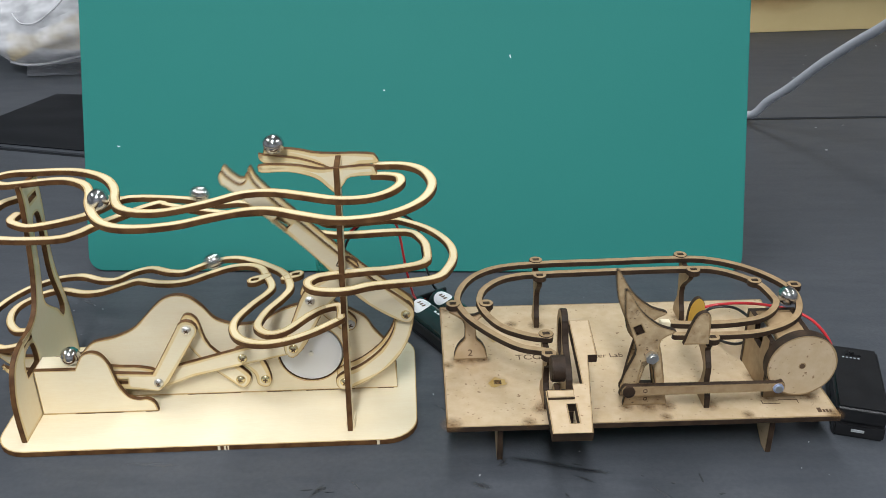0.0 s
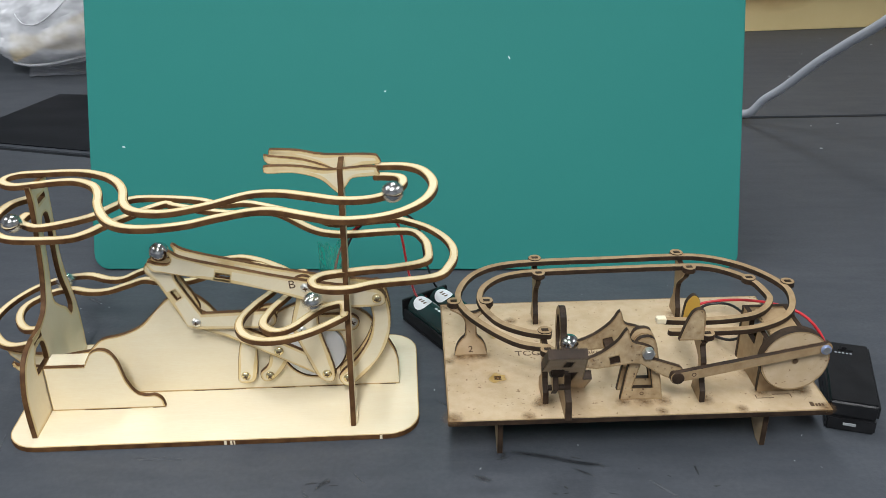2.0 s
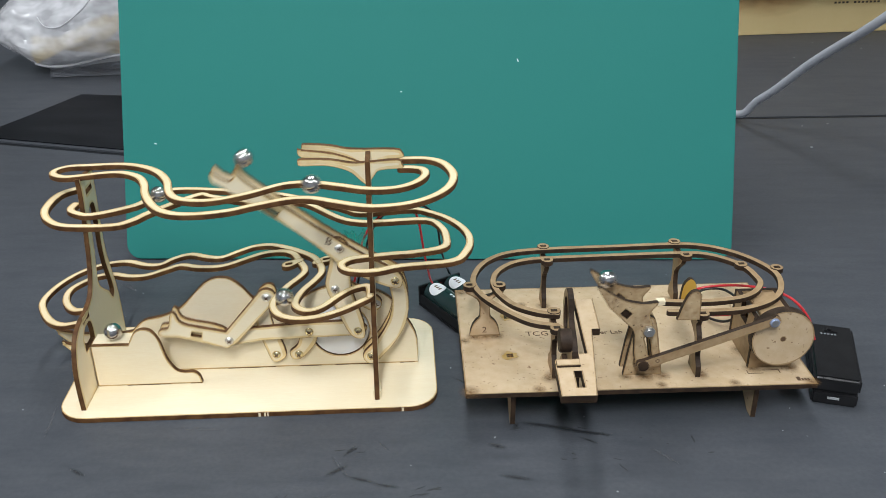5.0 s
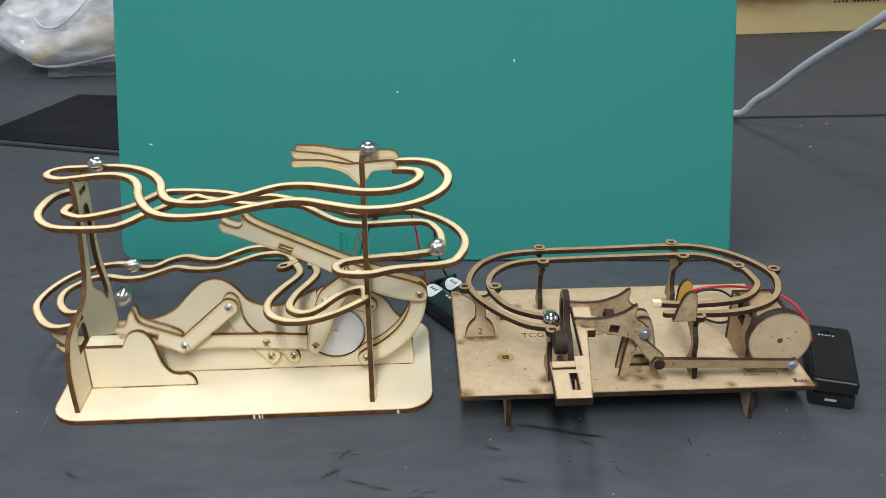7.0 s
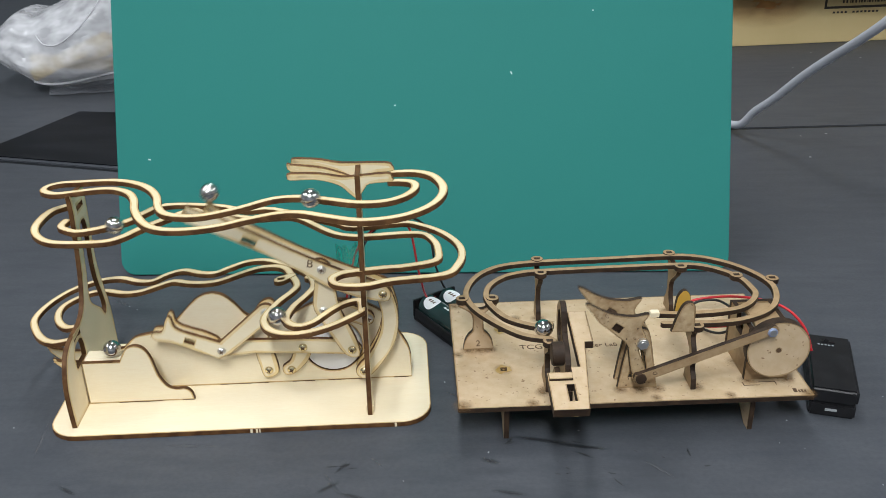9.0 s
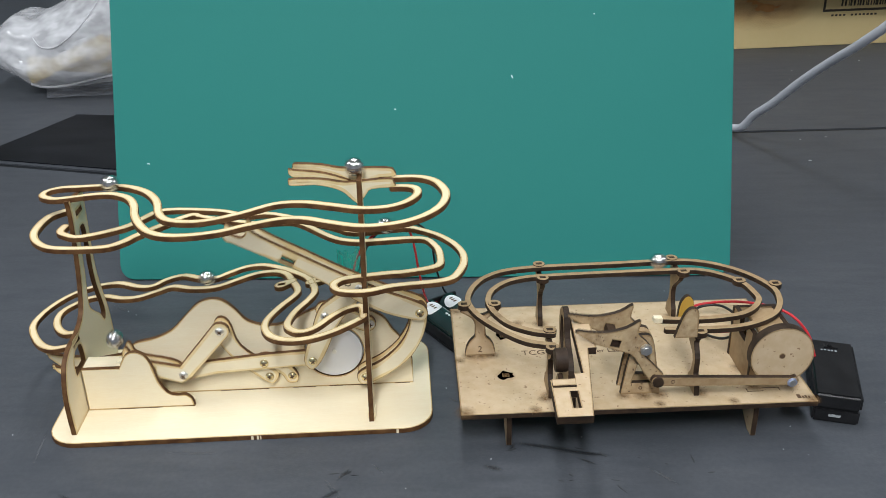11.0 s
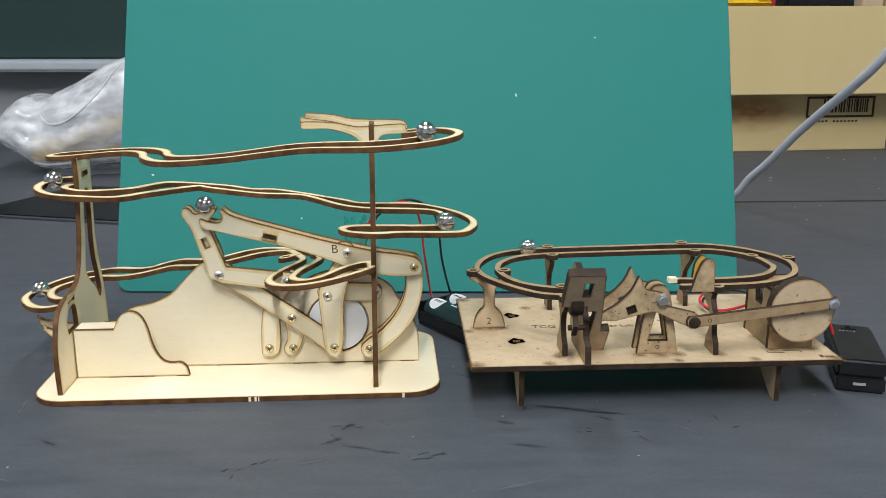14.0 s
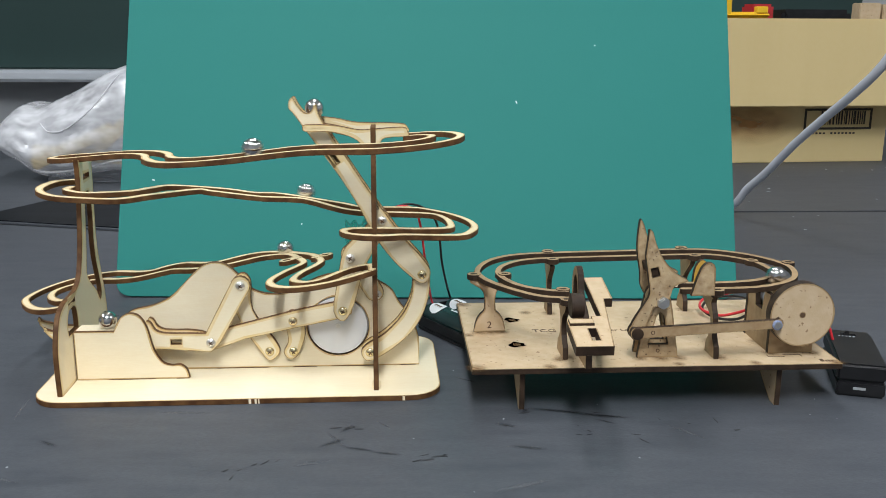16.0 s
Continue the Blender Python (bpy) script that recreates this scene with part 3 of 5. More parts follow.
for nm, bmx, matx, lab, cat, mm in [
    ("hand_tool", tool_bm(), YELLOW, "bright yellow plastic tool lying in the box", "tool", pose(0.634, 0.925, 0.2235, 0, 0, 6)),
    ("red_case", block_bm(0, 0, -100, 36, 40, 30, 4), RED, "red plastic case standing in the box", "case", pose(0.688, 0.96, 0.215, 0, 0, 10)),
    ("tape_roll", rod_bm(0, 0, -50, 16, 130, "z", 28, 1), ALU, "pale roll standing in the box", "roll", pose(0.622, 0.935, 0.215)),
    ("wooden_block", block_bm(0, 0, -100, 34, 26, 32, 1.5), MDF, "small cut wooden block in the box", "block", pose(0.850, 0.955, 0.215, 0, 0, 4)),
    ("wooden_block", block_bm(0, 0, -100, 32, 26, 30, 1.5), MDF, "small cut wooden block in the box", "block", pose(0.888, 0.96, 0.215, 0, 0, 2)),
    ("grey_case", block_bm(0, 0, -100, 110, 60, 22, 6), BLACK_PLASTIC, "dark crumpled wrapping in the box", "wrapping", pose(0.735, 0.96, 0.215, 0, 0, 4)),
    ("spray_can", rod_bm(0, 0, -40, 11, 150, "z", 24, 2), ALU, "pale can standing in the box", "can", pose(0.94, 0.95, 0.215)),
]:
    in_carton(nm, bmx, matx, lab, cat).matrix_world = Matrix.Translation((0.006, 0.012, 0.0045)) @ mm

# chalkboard with its ledge on the far wall
chalk = empty("chalkboard", pose(0, 1.76, 0), "dark green chalkboard with a pale metal ledge", "chalkboard")
part("board_panel", block_bm(-2400, 0, 110, 1200, 30, 1250, 3), CHALKBOARD, chalk, flat=True)
part("ledge", block_bm(-2400, -60, 82, 1200, 12, 109, 6), ALU, chalk, "pale metal chalk ledge")


# clear plastic bag with cut wooden parts
def plastic_bag():
    """A milky bag, swollen towards one end, lofted along its length with soft folds."""
    e = empty("plastic_bag", pose(0, 0, 0), "crumpled milky plastic bag holding cut wooden parts", "plastic bag")
    lows = smooth([(-0.412, 0.058), (-0.398, 0.036), (-0.372, 0.018), (-0.345, 0.004), (-0.300, 0.004), (-0.235, 0.014), (-0.15, 0.010), (-0.085, 0.030)], False, 8)
    tops = smooth([(-0.412, 0.064), (-0.400, 0.086), (-0.372, 0.107), (-0.340, 0.108), (-0.297, 0.126), (-0.220, 0.160), (-0.15, 0.165), (-0.085, 0.060)], False, 8)
    n, around = len(lows), 64
    noise.seed_set(7)

    def skin(i, k):
        u, a = i / (n - 1), 2 * math.pi * k / around
        lo, hi = lows[i], tops[i]
        x, zc, h = (lo.x + hi.x) / 2, (lo.y + hi.y) / 2, (hi.y - lo.y) / 2
        deep = 0.085 * math.sin(math.pi * min(max(0.06 + 0.88 * u, 0), 1)) ** 0.6
        c, sn = math.cos(a), math.sin(a)
        q = Vector((x * 9, c * 1.1, sn * 1.3))
        fold = 0.20 * noise.noise(q * 0.8) + 0.16 * abs(noise.noise(Vector((x * 13 + sn * 1.2, sn * 1.6 - x * 8, c * 0.8)))) + 0.010 * noise.noise(q * 3.5)
        g = 1 - 0.10 + fold
        return Vector((x, 0.815 - 0.10 * (x + 0.345) + deep * g * abs(c) ** 0.8 * (1 if c >= 0 else -1), max(zc + h * (0.96 + 0.25 * fold) * sn, 0.003)))

    bm = bmesh.new()
    rings = [[bm.verts.new(skin(i, k)) for k in range(around)] for i in range(n)]
    for r0, r1 in zip(rings, rings[1:]):
        for k in range(around):
            bm.faces.new((r0[k], r1[k], r1[(k + 1) % around], r0[(k + 1) % around]))
    bm.faces.new(rings[0][::-1])
    bm.faces.new(rings[-1])
    bmesh.ops.recalc_face_normals(bm, faces=bm.faces[:])
    part("bag_film", bm, BAG, e)
    # the rolled seam that runs in an arc over the front, and the lower welded edge
    seams = ([(27, 26.6), (28, 27.8), (30, 29.6), (33, 30.4), (36, 29.3), (38, 27.4), (40, 23.7), (41, 21.5)], [(23, 40.5), (27, 41), (33, 41), (40, 40.5), (46, 40)])
    for line, r in zip(seams, (0.9, 1.6)):
        path = []
        for i, k in line:
            p = skin(int(i), int(k)).lerp(skin(int(i), int(k) + 1), k - int(k))
            path.append((p.x, p.y - 0.0012, p.z))
        attach("seam", wire_mesh("seam", path, r, BAG), e, "rolled plastic seam")
    flap = bmesh.new()
    m = 30
    grid = []
    for i in range(m + 1):
        u = i / m
        front, back = Vector((-0.327 + 0.23 * u, 0.752 + 0.038 * u)), Vector((-0.352 + 0.25 * u, 0.815 + 0.02 * u))
        row = []
        for j in range(9):
            v = j / 8
            p = front.lerp(back, v)
            row.append(flap.verts.new((p.x, p.y, 0.0015 + 0.010 * v * v + 0.010 * abs(noise.noise(Vector((p.x * 38, p.y * 30, 5)))) * (0.3 + v))))
        grid.append(row)
    for i in range(m):
        for j in range(8):
            flap.faces.new((grid[i][j], grid[i + 1][j], grid[i + 1][j + 1], grid[i][j + 1]))
    part("bag_flap", flap, FILM, e, "loose clear flap lying on the bench")
    for x, y, z, a, b in [(-0.297, 0.775, 0.050, -24, 4), (-0.215, 0.770, 0.085, -38, -6), (-0.30, 0.80, 0.035, 6, 10)]:
        me = sheet_mesh("cut_part", [rounded(-62, -9, 62, 9, 4)], 4, CARDBOARD, PLY_EDGE)
        ob = attach("cut_part", me, e, "brown cut strip inside")
        ob.matrix_basis = pose(x, y, z, 80, a, b)
    return e


plastic_bag()
comb = [Vector((0, 0))]
for i in range(7):
    comb += [Vector((26, 12 * i)), Vector((26, 12 * i + 6)), Vector((20, 12 * i + 6)), Vector((20, 12 * i + 12))]
comb.append(Vector((0, 84)))
offcut = tagged(new("plywood_offcut", sheet_mesh("plywood_offcut", [comb], 4, PLY, PLY_EDGE, FRONT)), "toothed plywood offcut standing beside the bag", "offcut")
offcut.matrix_world = pose(-0.560, 0.86, 0.0, -12, 0, 0)
offcut2 = tagged(new("plywood_offcut", sheet_mesh("plywood_offcut", [rounded(0, 0, 60, 118, 4)], 5, CARDBOARD, PLY_EDGE, FRONT)), "plain brown board offcut standing behind the bag", "offcut")
offcut2.matrix_world = pose(-0.60, 0.95, 0.0, -10, 0, 6)


# ---------------------------------------------------------------- the large plywood marble machine
BIG = pose(0, 0, 0, 0, 0, 4.2)
big = empty("marble_machine", BIG, "pale birch plywood marble machine with three winding tracks", "marble machine")

sheet("base", [rounded(-16.5, -9, 224, 101, 19)], 3.2, big, FLAT, (0, 0, 1.6), label="pale plywood base plate with burnt edges")

# left support, standing edge-on, with two uprights and an arch for the marble
lsup = smooth([(0, 3), (-1, 18), (0, 34), (7, 49), (19, 55), (36, 56.5), (49, 62), (57, 78), (62, 100), (65, 122), (64, 134)], False, 4)
lsup += smooth([(91, 131), (90, 112), (88, 92), (88, 74), (92, 56), (96.5, 40), (98, 22), (98, 3)], False, 4)
window = smooth([(63, 62), (67, 80), (70, 100), (71.5, 108), (75, 112), (82, 110), (83, 96), (81.5, 80), (82.5, 66), (87, 52), (89, 42), (85, 38), (79, 46), (70, 53)], True, 3)
arch = smooth([(20, 34), (20, 42), (24, 48), (30, 49.5), (36, 47), (38, 40), (38, 34)], False, 3)
support = sheet("side_support", [lsup, window, arch, box2(24, 51.5, 36, 54), box2(72, 120.5, 84, 123.5)], 3.0, big, SIDE, (0, 0, 0), label="upright plywood side support with an arch")
sheet("front_plate", [[Vector((2, 3.2)), Vector((2, 34.2)), Vector((26, 34.2))] + smooth([(27.5, 38), (31, 43.5), (36.6, 45.6), (42, 43.5), (46, 36), (49, 23), (53.5, 14.5), (59, 12), (64.5, 12.2), (68.5, 9), (69.8, 3.2)], False, 4)], 3.0, big, FRONT, (0, 27.5, 0))
RY = 43.5
rear = [Vector((2, 3.2)), Vector((2, 31))] + smooth([(25, 35), (33, 42.6), (46, 45.8), (57, 50.8), (66, 59.4), (75.7, 69.2), (84, 72.8), (92.4, 71.6), (99.7, 65.2), (106, 57), (114, 53), (124, 52), (135, 55), (148, 62), (162, 65), (180, 62.6), (194, 55), (199.6, 46), (205, 39), (210.2, 29), (212.3, 20.7)], False, 4) + [Vector((212.3, 3.2))]
sheet("rear_plate", [rear, circle(161, 30.3, 19.4, 40)], 3.0, big, FRONT, (0, RY, 0))
sheet("wheel_backing", [circle(161, 30.3, 23, 40)], 2.0, big, FRONT, (0, RY + 3.4, 0), WHITE_ACRYLIC, WHITE_ACRYLIC)
for x0, x1 in ((6, 24),):
    part("marble_ramp", block_bm(x0 - 4, 29.2, 31.0, x1 + 4, 41.8, 34.0, 0.3), PLY, big, "short plywood ramp where marbles wait")
sheet("catch_lip", [smooth([(-25, 38), (-21, 35.5), (-8, 33), (-1.6, 33)], False, 3) + [Vector((-1.6, 15))] + smooth([(-8, 20), (-17, 26), (-24, 33)], False, 3)], 3.0, big, FRONT, (0, 45.5, 0), label="curved plywood lip outside the arch")
sheet("catch_lip", [smooth([(-17, 36), (-12, 34), (-1.6, 33)], False, 3) + [Vector((-1.6, 22))] + smooth([(-8, 25), (-15, 32)], False, 3)], 3.0, big, FRONT, (0, 31.0, 0), label="curved plywood lip outside the arch")
for x0, x1, y in ((84, 116, RY - 1.55), (132, 147, RY - 1.55), (156, 186, RY - 1.55), (200, 210, RY - 1.55), (21, 49, 25.95), (62, 69.5, 25.95)):
    part("joint_gap", block_bm(x0, y - 0.1, 3.15, x1, y + 0.2, 3.75, 0), PLY_EDGE, big, "dark gap under the plate", True)
for x0, x1 in ((110.5, 112), (114, 115.2), (116, 116.8), (200.5, 202)):
    part("edge_nick", block_bm(x0, -9.12, 0.2, x1, -8.8, 3.0, 0), PLY, big, "pale nick in the burnt edge", True)


# slim right post, edge-on
post = smooth([(0, 3), (5, 50), (11, 95), (18, 135), (20, 158)], False, 4) + [Vector((44, 158)), Vector((44, 147)), Vector((32, 140))] + smooth([(27, 120), (21, 80), (15, 40), (12, 3)], False, 4)
sheet("post", [post], 3.0, big, SIDE, (185, 0, 0), label="slim plywood post carrying the tracks")
part("post_foot", block_bm(182.6, 2, 3.2, 187.6, 14, 9, 0.5), PLY, big)


def track(name, points, plane, label, width=5.0):
    a, b, c = plane
    me = sheet_mesh(name, band(points, width, False, 4), 3.0, PLY_TRACK, PLY_EDGE, FLAT, (0, 0, 0), 0.25)
    me.transform(Matrix(((1, 0, 0, 0), (0, 1, 0, 0), (b, c, 1, (a - 1.5) / 1000), (0, 0, 0, 1))))
    return attach(name, me, big, label)


PLANE_1, PLANE_2, PLANE_3 = (136.5, 0.083, -0.02), (116.5, -0.0905, 0.0), (50.5, 0.143, -0.03)
TRACK_1 = [(205.6, 38.8), (220.2, 34.4), (229.8, 23.6), (234.5, 4.5), (231.7, -12.2), (223.7, -24.1), (212.2, -31.3), (198.6, -33.1), (185.0, -30.2), (169.2, -20.4), (154.5, -10.6), (141.7, -7.9), (123.3, -11.9), (108.4, -16.6), (89.8, -16.4), (74.5, -10.7), (63.0, 2.1), (53.2, 23.5), (48.4, 41.1), (41.0, 55.7), (28.7, 66.2), (15.4, 69.1), (0.6, 68.5), (-9.8, 69.5), (-18.8, 77.2), (-19.4, 85.5), (-11.9, 89.6), (2.8, 87.3), (24.2, 82.9), (41.4, 72.5), (53.5, 58.9), (62.0, 41.9), (67.0, 24.0), (73.7, 11.7), (85.6, 4.2), (98.9, 2.2), (117.4, 7.3), (135.8, 16.1), (152.4, 14.0), (169.3, 4.7), (185.7, -5.1), (201.6, -7.9), (212.7, -2.5), (218.4, 7.4), (217.4, 16.9), (211.5, 21.5), (204.9, 23.5)]
TRACK_2 = [(-11.5, 90.0), (-18.2, 80.6), (-20.2, 64.9), (-18.8, 51.2), (-12.0, 39.5), (-0.1, 33.7), (25.5, 37.6), (35.8, 46.3), (43.9, 60.1), (67.9, 91.5), (77.4, 90.0), (109.7, 84.0), (127.8, 88.3), (141.0, 87.2), (162.8, 67.3), (175.8, 62.7), (188.5, 64.3), (220.1, 71.8), (229.7, 61.5), (232.3, 46.6), (229.8, 31.7), (210.0, 21.7), (199.6, 19.0), (177.6, 11.4), (170.5, 6.9), (167.5, 0.8), (170.7, -5.3), (179.9, -6.4), (189.7, -4.0), (203.0, 3.1), (233.8, 12.9), (243.3, 26.1), (247.4, 44.2), (244.5, 60.7), (235.2, 75.5), (222.3, 84.8), (209.0, 87.7), (177.1, 77.2), (163.7, 83.7), (122.8, 100.1), (104.3, 96.5), (84.8, 101.6), (51.5, 98.9), (40.1, 84.0), (31.4, 68.1), (9.8, 51.4), (-1.1, 53.4), (-4.9, 58.1), (-4.3, 66.1)]
TRACK_3_FRONT = [(183.5, 4.9), (168.5, -5.2), (153.6, -10.1), (140.0, -8.4), (128.9, -0.7), (122.9, 11.9), (123.5, 24.3), (129.8, 38.4), (137.7, 51.0), (138.8, 59.8), (133.6, 74.7), (128.4, 87.4), (119.8, 94.3), (107.7, 96.1), (96.4, 92.0), (83.5, 85.9), (73.7, 85.9), (61.0, 90.5), (47.6, 98.0), (36.5, 93.9), (25.6, 89.9), (13.0, 92.6), (-1.4, 101.2), (-11.8, 102.2), (-20.1, 96.3), (-26.2, 88.1), (-26.7, 77.3), (-22.2, 63.6), (-13.9, 52.3), (-5.8, 50.4)]
TRACK_3_BACK = [(182.0, 19.6), (172.5, 19.8), (164.0, 12.9), (154.4, 1.6), (146.0, -0.7), (139.3, 5.1), (136.7, 13.2), (140.0, 27.1), (147.1, 40.4), (150.7, 51.4), (148.2, 64.1), (143.0, 76.6), (132.1, 89.7), (123.3, 98.6), (110.1, 108.4), (97.7, 110.2), (86.4, 105.0), (77.2, 100.0), (66.4, 104.0), (52.3, 113.9), (40.5, 111.7), (32.0, 104.6), (21.2, 107.6), (6.0, 118.7), (-7.2, 121.6), (-19.0, 119.3), (-30.7, 110.7), (-39.5, 94.3), (-42.0, 74.3), (-35.3, 56.2), (-24.7, 39.9), (-14.8, 32.4), (-5.7, 32.4)]
track("upper_track", TRACK_1, PLANE_1, "winding double rail of the top level")
track("middle_track", TRACK_2, PLANE_2, "winding double rail of the middle level")
track("lower_track", TRACK_3_FRONT, PLANE_3, "winding front rail of the bottom level")
track("lower_track", TRACK_3_FRONT[:1] + TRACK_3_BACK, (PLANE_3[0] + 0.12, PLANE_3[1], PLANE_3[2]), "winding rear rail of the bottom level")
def on_plane(plane, x, y, dz=0.0):
    return plane[0] + plane[1] * x + plane[2] * y + dz
def eyelet(x, y, plane, neck):
    """A slotted tab on the side of a rail, with a neck that runs into it."""
    me = sheet_mesh("eyelet", [capsule((x, y), neck, 5.0, 3.4), box2(x - 2.2, y - 1.3, x + 2.2, y + 1.3)], 3.0, PLY_TRACK, PLY_EDGE)
    b, c = plane[1], plane[2]
    me.transform(Matrix(((1, 0, 0, 0), (0, 1, 0, 0), (b, c, 1, (plane[0] - 1.35) / 1000), (0, 0, 0, 1))))
    return attach("eyelet", me, big)


eyelet(127.0, 70.5, PLANE_3, (133.6, 73.5))
eyelet(152.5, 69.0, PLANE_3, (146.5, 66.5))

# fork that takes the marble from the upper arm
FORK_FRONT = [(144.2, 157.7), (146, 159.7), (162.8, 159.2), (175.8, 156.8), (184, 157), (202.4, 158.1), (205.3, 155.6), (205.2, 152.7), (192.2, 151.7), (188.7, 148.2), (184.5, 142.9), (180.3, 145.6), (175.5, 150.4), (169, 153.4), (159.3, 155.5), (146, 155.5)]
FORK_BACK = [(145.5, 161.7), (147.3, 163.1), (162.1, 162), (175.4, 159.4), (200.9, 158.7), (205.6, 156.4), (205.5, 153), (192, 151.7), (184.5, 143), (176, 151.6), (161.8, 157.7), (146.7, 159.2)]
sheet("fork_plate", [smooth(FORK_FRONT, True, 3)], 3.0, big, FRONT, (0, 23.5, 0), label="pronged plywood catch plate")
sheet("fork_plate", [smooth(FORK_BACK, True, 3)], 3.0, big, FRONT, (0, 40.0, 0), label="pronged plywood catch plate")
sheet("fork_gutter", [smooth([(143, 161), (146, 160.4), (165, 157.6), (180, 152), (182, 149), (160, 153.6), (145, 156)], True, 3)], 2.6, big, FRONT, (0, 36.4, 0))

# ------------------------------------------------ the linkage
PIV_1, PIV_2, PIV_3, PIV_4, HUB = (117.8, 15.2), (132.7, 14.9), (181.1, 15.8), (186.0, 51.4), (161.1, 30.5)
CRANK = 13.3
HOME = {"j1": (101.03, 60.0), "j2": (131.99, 36.03), "j3": (81.66, 23.54), "j4": (163.25, 43.62), "j5": (170.0, 77.09), "j6": (190.84, 100.22), "j7": (214.98, 66.27)}
# the joints for which the outlines of the links are drawn
DRAWN = {"j1": (101.8, 59.3), "j2": (132.3, 36.3), "j3": (81.6, 22.2), "j4": (163.2, 44.0), "j5": (170.2, 76.2), "j6": (189.8, 99.5), "j7": (213.1, 64.6), "p1": (117.7, 15.7), "p2": (131.5, 15.4), "p3": (181.1, 12.3), "p4": (187.9, 49.8)}


def meet(a, ra, b, rb, side):
    """Where circles about a and b cross."""
    dx, dz = b[0] - a[0], b[1] - a[1]
    d = math.hypot(dx, dz)
    k = (ra * ra - rb * rb + d * d) / (2 * d)
    h = math.sqrt(max(ra * ra - k * k, 0)) * side
    return (a[0] + (k * dx - h * dz) / d, a[1] + (k * dz + h * dx) / d)


def turn_of(a, b, a0, b0):
    return math.atan2(b[1] - a[1], b[0] - a[0]) - math.atan2(b0[1] - a0[1], b0[0] - a0[0])


def borne(a, b, a0, b0, p0):
    u = turn_of(a, b, a0, b0)
    x, z = p0[0] - a0[0], p0[1] - a0[1]
    return (a[0] + x * math.cos(u) - z * math.sin(u), a[1] + x * math.sin(u) + z * math.cos(u))


def big_phase(t):
    """Degrees of the crank of the large machine."""
    return 131.4 + 266.43 * t


def linkage(t):
    a = radians(big_phase(t))
    j = {"hub": HUB, "p1": PIV_1, "p2": PIV_2, "p3": PIV_3, "p4": PIV_4}
    j["j4"] = (HUB[0] + CRANK * math.cos(a), HUB[1] + CRANK * math.sin(a))
    j["j2"] = meet(PIV_2, 21.17, j["j4"], 32.18, 1)
    j["j3"] = borne(j["j4"], j["j2"], HOME["j4"], HOME["j2"], HOME["j3"])
    j["j1"] = meet(PIV_1, 47.82, j["j3"], 41.29, -1)
    j["j5"] = meet(PIV_4, 30.26, j["j4"], 34.14, -1)
    j["j6"] = borne(j["j4"], j["j5"], HOME["j4"], HOME["j5"], HOME["j6"])
    j["j7"] = meet(j["j6"], 41.66, PIV_3, 60.78, 1)
    return j


LINKS = []


def settle(a, b, p):
    """A drawn point, moved with the turn and stretch that carry the drawn joints a and b onto the true ones; measured from a."""
    true = dict(HOME, p1=PIV_1, p2=PIV_2, p3=PIV_3, p4=PIV_4)
    d0 = complex(DRAWN[b][0] - DRAWN[a][0], DRAWN[b][1] - DRAWN[a][1])
    d1 = complex(true[b][0] - true[a][0], true[b][1] - true[a][1])
    q = complex(p[0] - DRAWN[a][0], p[1] - DRAWN[a][1]) * d1 / d0
    return Vector((q.real, q.imag))


def link(name, a, b, plates, label, screws=()):
    """A moving link: its first joint is its origin. plates: (outline in the machine's home position, holes, y, thickness)."""
    spots = dict(HOME, p1=PIV_1, p2=PIV_2, p3=PIV_3, p4=PIV_4, hub=HUB)
    ax, az = spots[a]
    ob = None
    for i, (outline, holes, y, thick) in enumerate(plates):
        loops = [[settle(a, b, p) for p in lp] for lp in [outline] + holes]
        me = sheet_mesh(name, loops, thick, PLY, PLY_EDGE, FRONT, (0, y, 0))
        if ob is None:
            ob = attach(name, me, big, label)
        else:
            attach("rear_layer", me, ob)
    for jn, y, m in screws:
        screw(spots[jn][0] - ax, y, spots[jn][1] - az, ob, m)
    LINKS.append((ob, a, b, spots[a], spots[b]))
    return ob


B_ARM = smooth([(137.6, 168.5), (137.8, 173), (140.2, 175.2), (142.6, 170.6), (146.5, 166.0), (150.4, 166.6), (152.4, 170.8), (154.0, 170.2), (155, 164.6), (160.4, 154.3), (171.7, 135.9), (181.6, 119.6), (191.6, 104.4), (203.5, 87.5), (213.8, 74.8), (218.2, 67.4), (217, 61), (211.3, 59.3), (198, 71.4), (186.1, 87.8), (176.2, 108.1), (166.4, 125.6), (156.7, 140.5), (147.1, 155.1), (139.9, 165.8)], True, 3)
TAB = [Vector(p) for p in ((159.0, 141.4), (163.6, 134.4), (166.2, 136.0), (161.6, 143.0))]
upper_arm = link("upper_arm", "j7", "j6", [(B_ARM, [TAB], 29.7, 3.0), (B_ARM, [TAB], 39.2, 2.6)], "long plywood lifting arm with a cupped end", [("j7", 28.0, BRASS), ("j6", 28.0, ZINC)])
ob = attach("spacer", sheet_mesh("spacer", [[settle("j7", "j6", p) for p in TAB]], 5, PLY, PLY_EDGE, FRONT, (0, 34.6, 0)), upper_arm)
letter = attach("engraved_letter", text_mesh("engraved_letter", "B", 7.5, INK), upper_arm, "burnt capital letter")
spot = settle("j7", "j6", (182.6, 106.0))
letter.matrix_basis = Matrix.Translation((spot.x / 1000, 0.02813, spot.y / 1000)) @ Matrix.Rotation(radians(38), 4, "Y") @ Matrix.Rotation(radians(90), 4, "X")

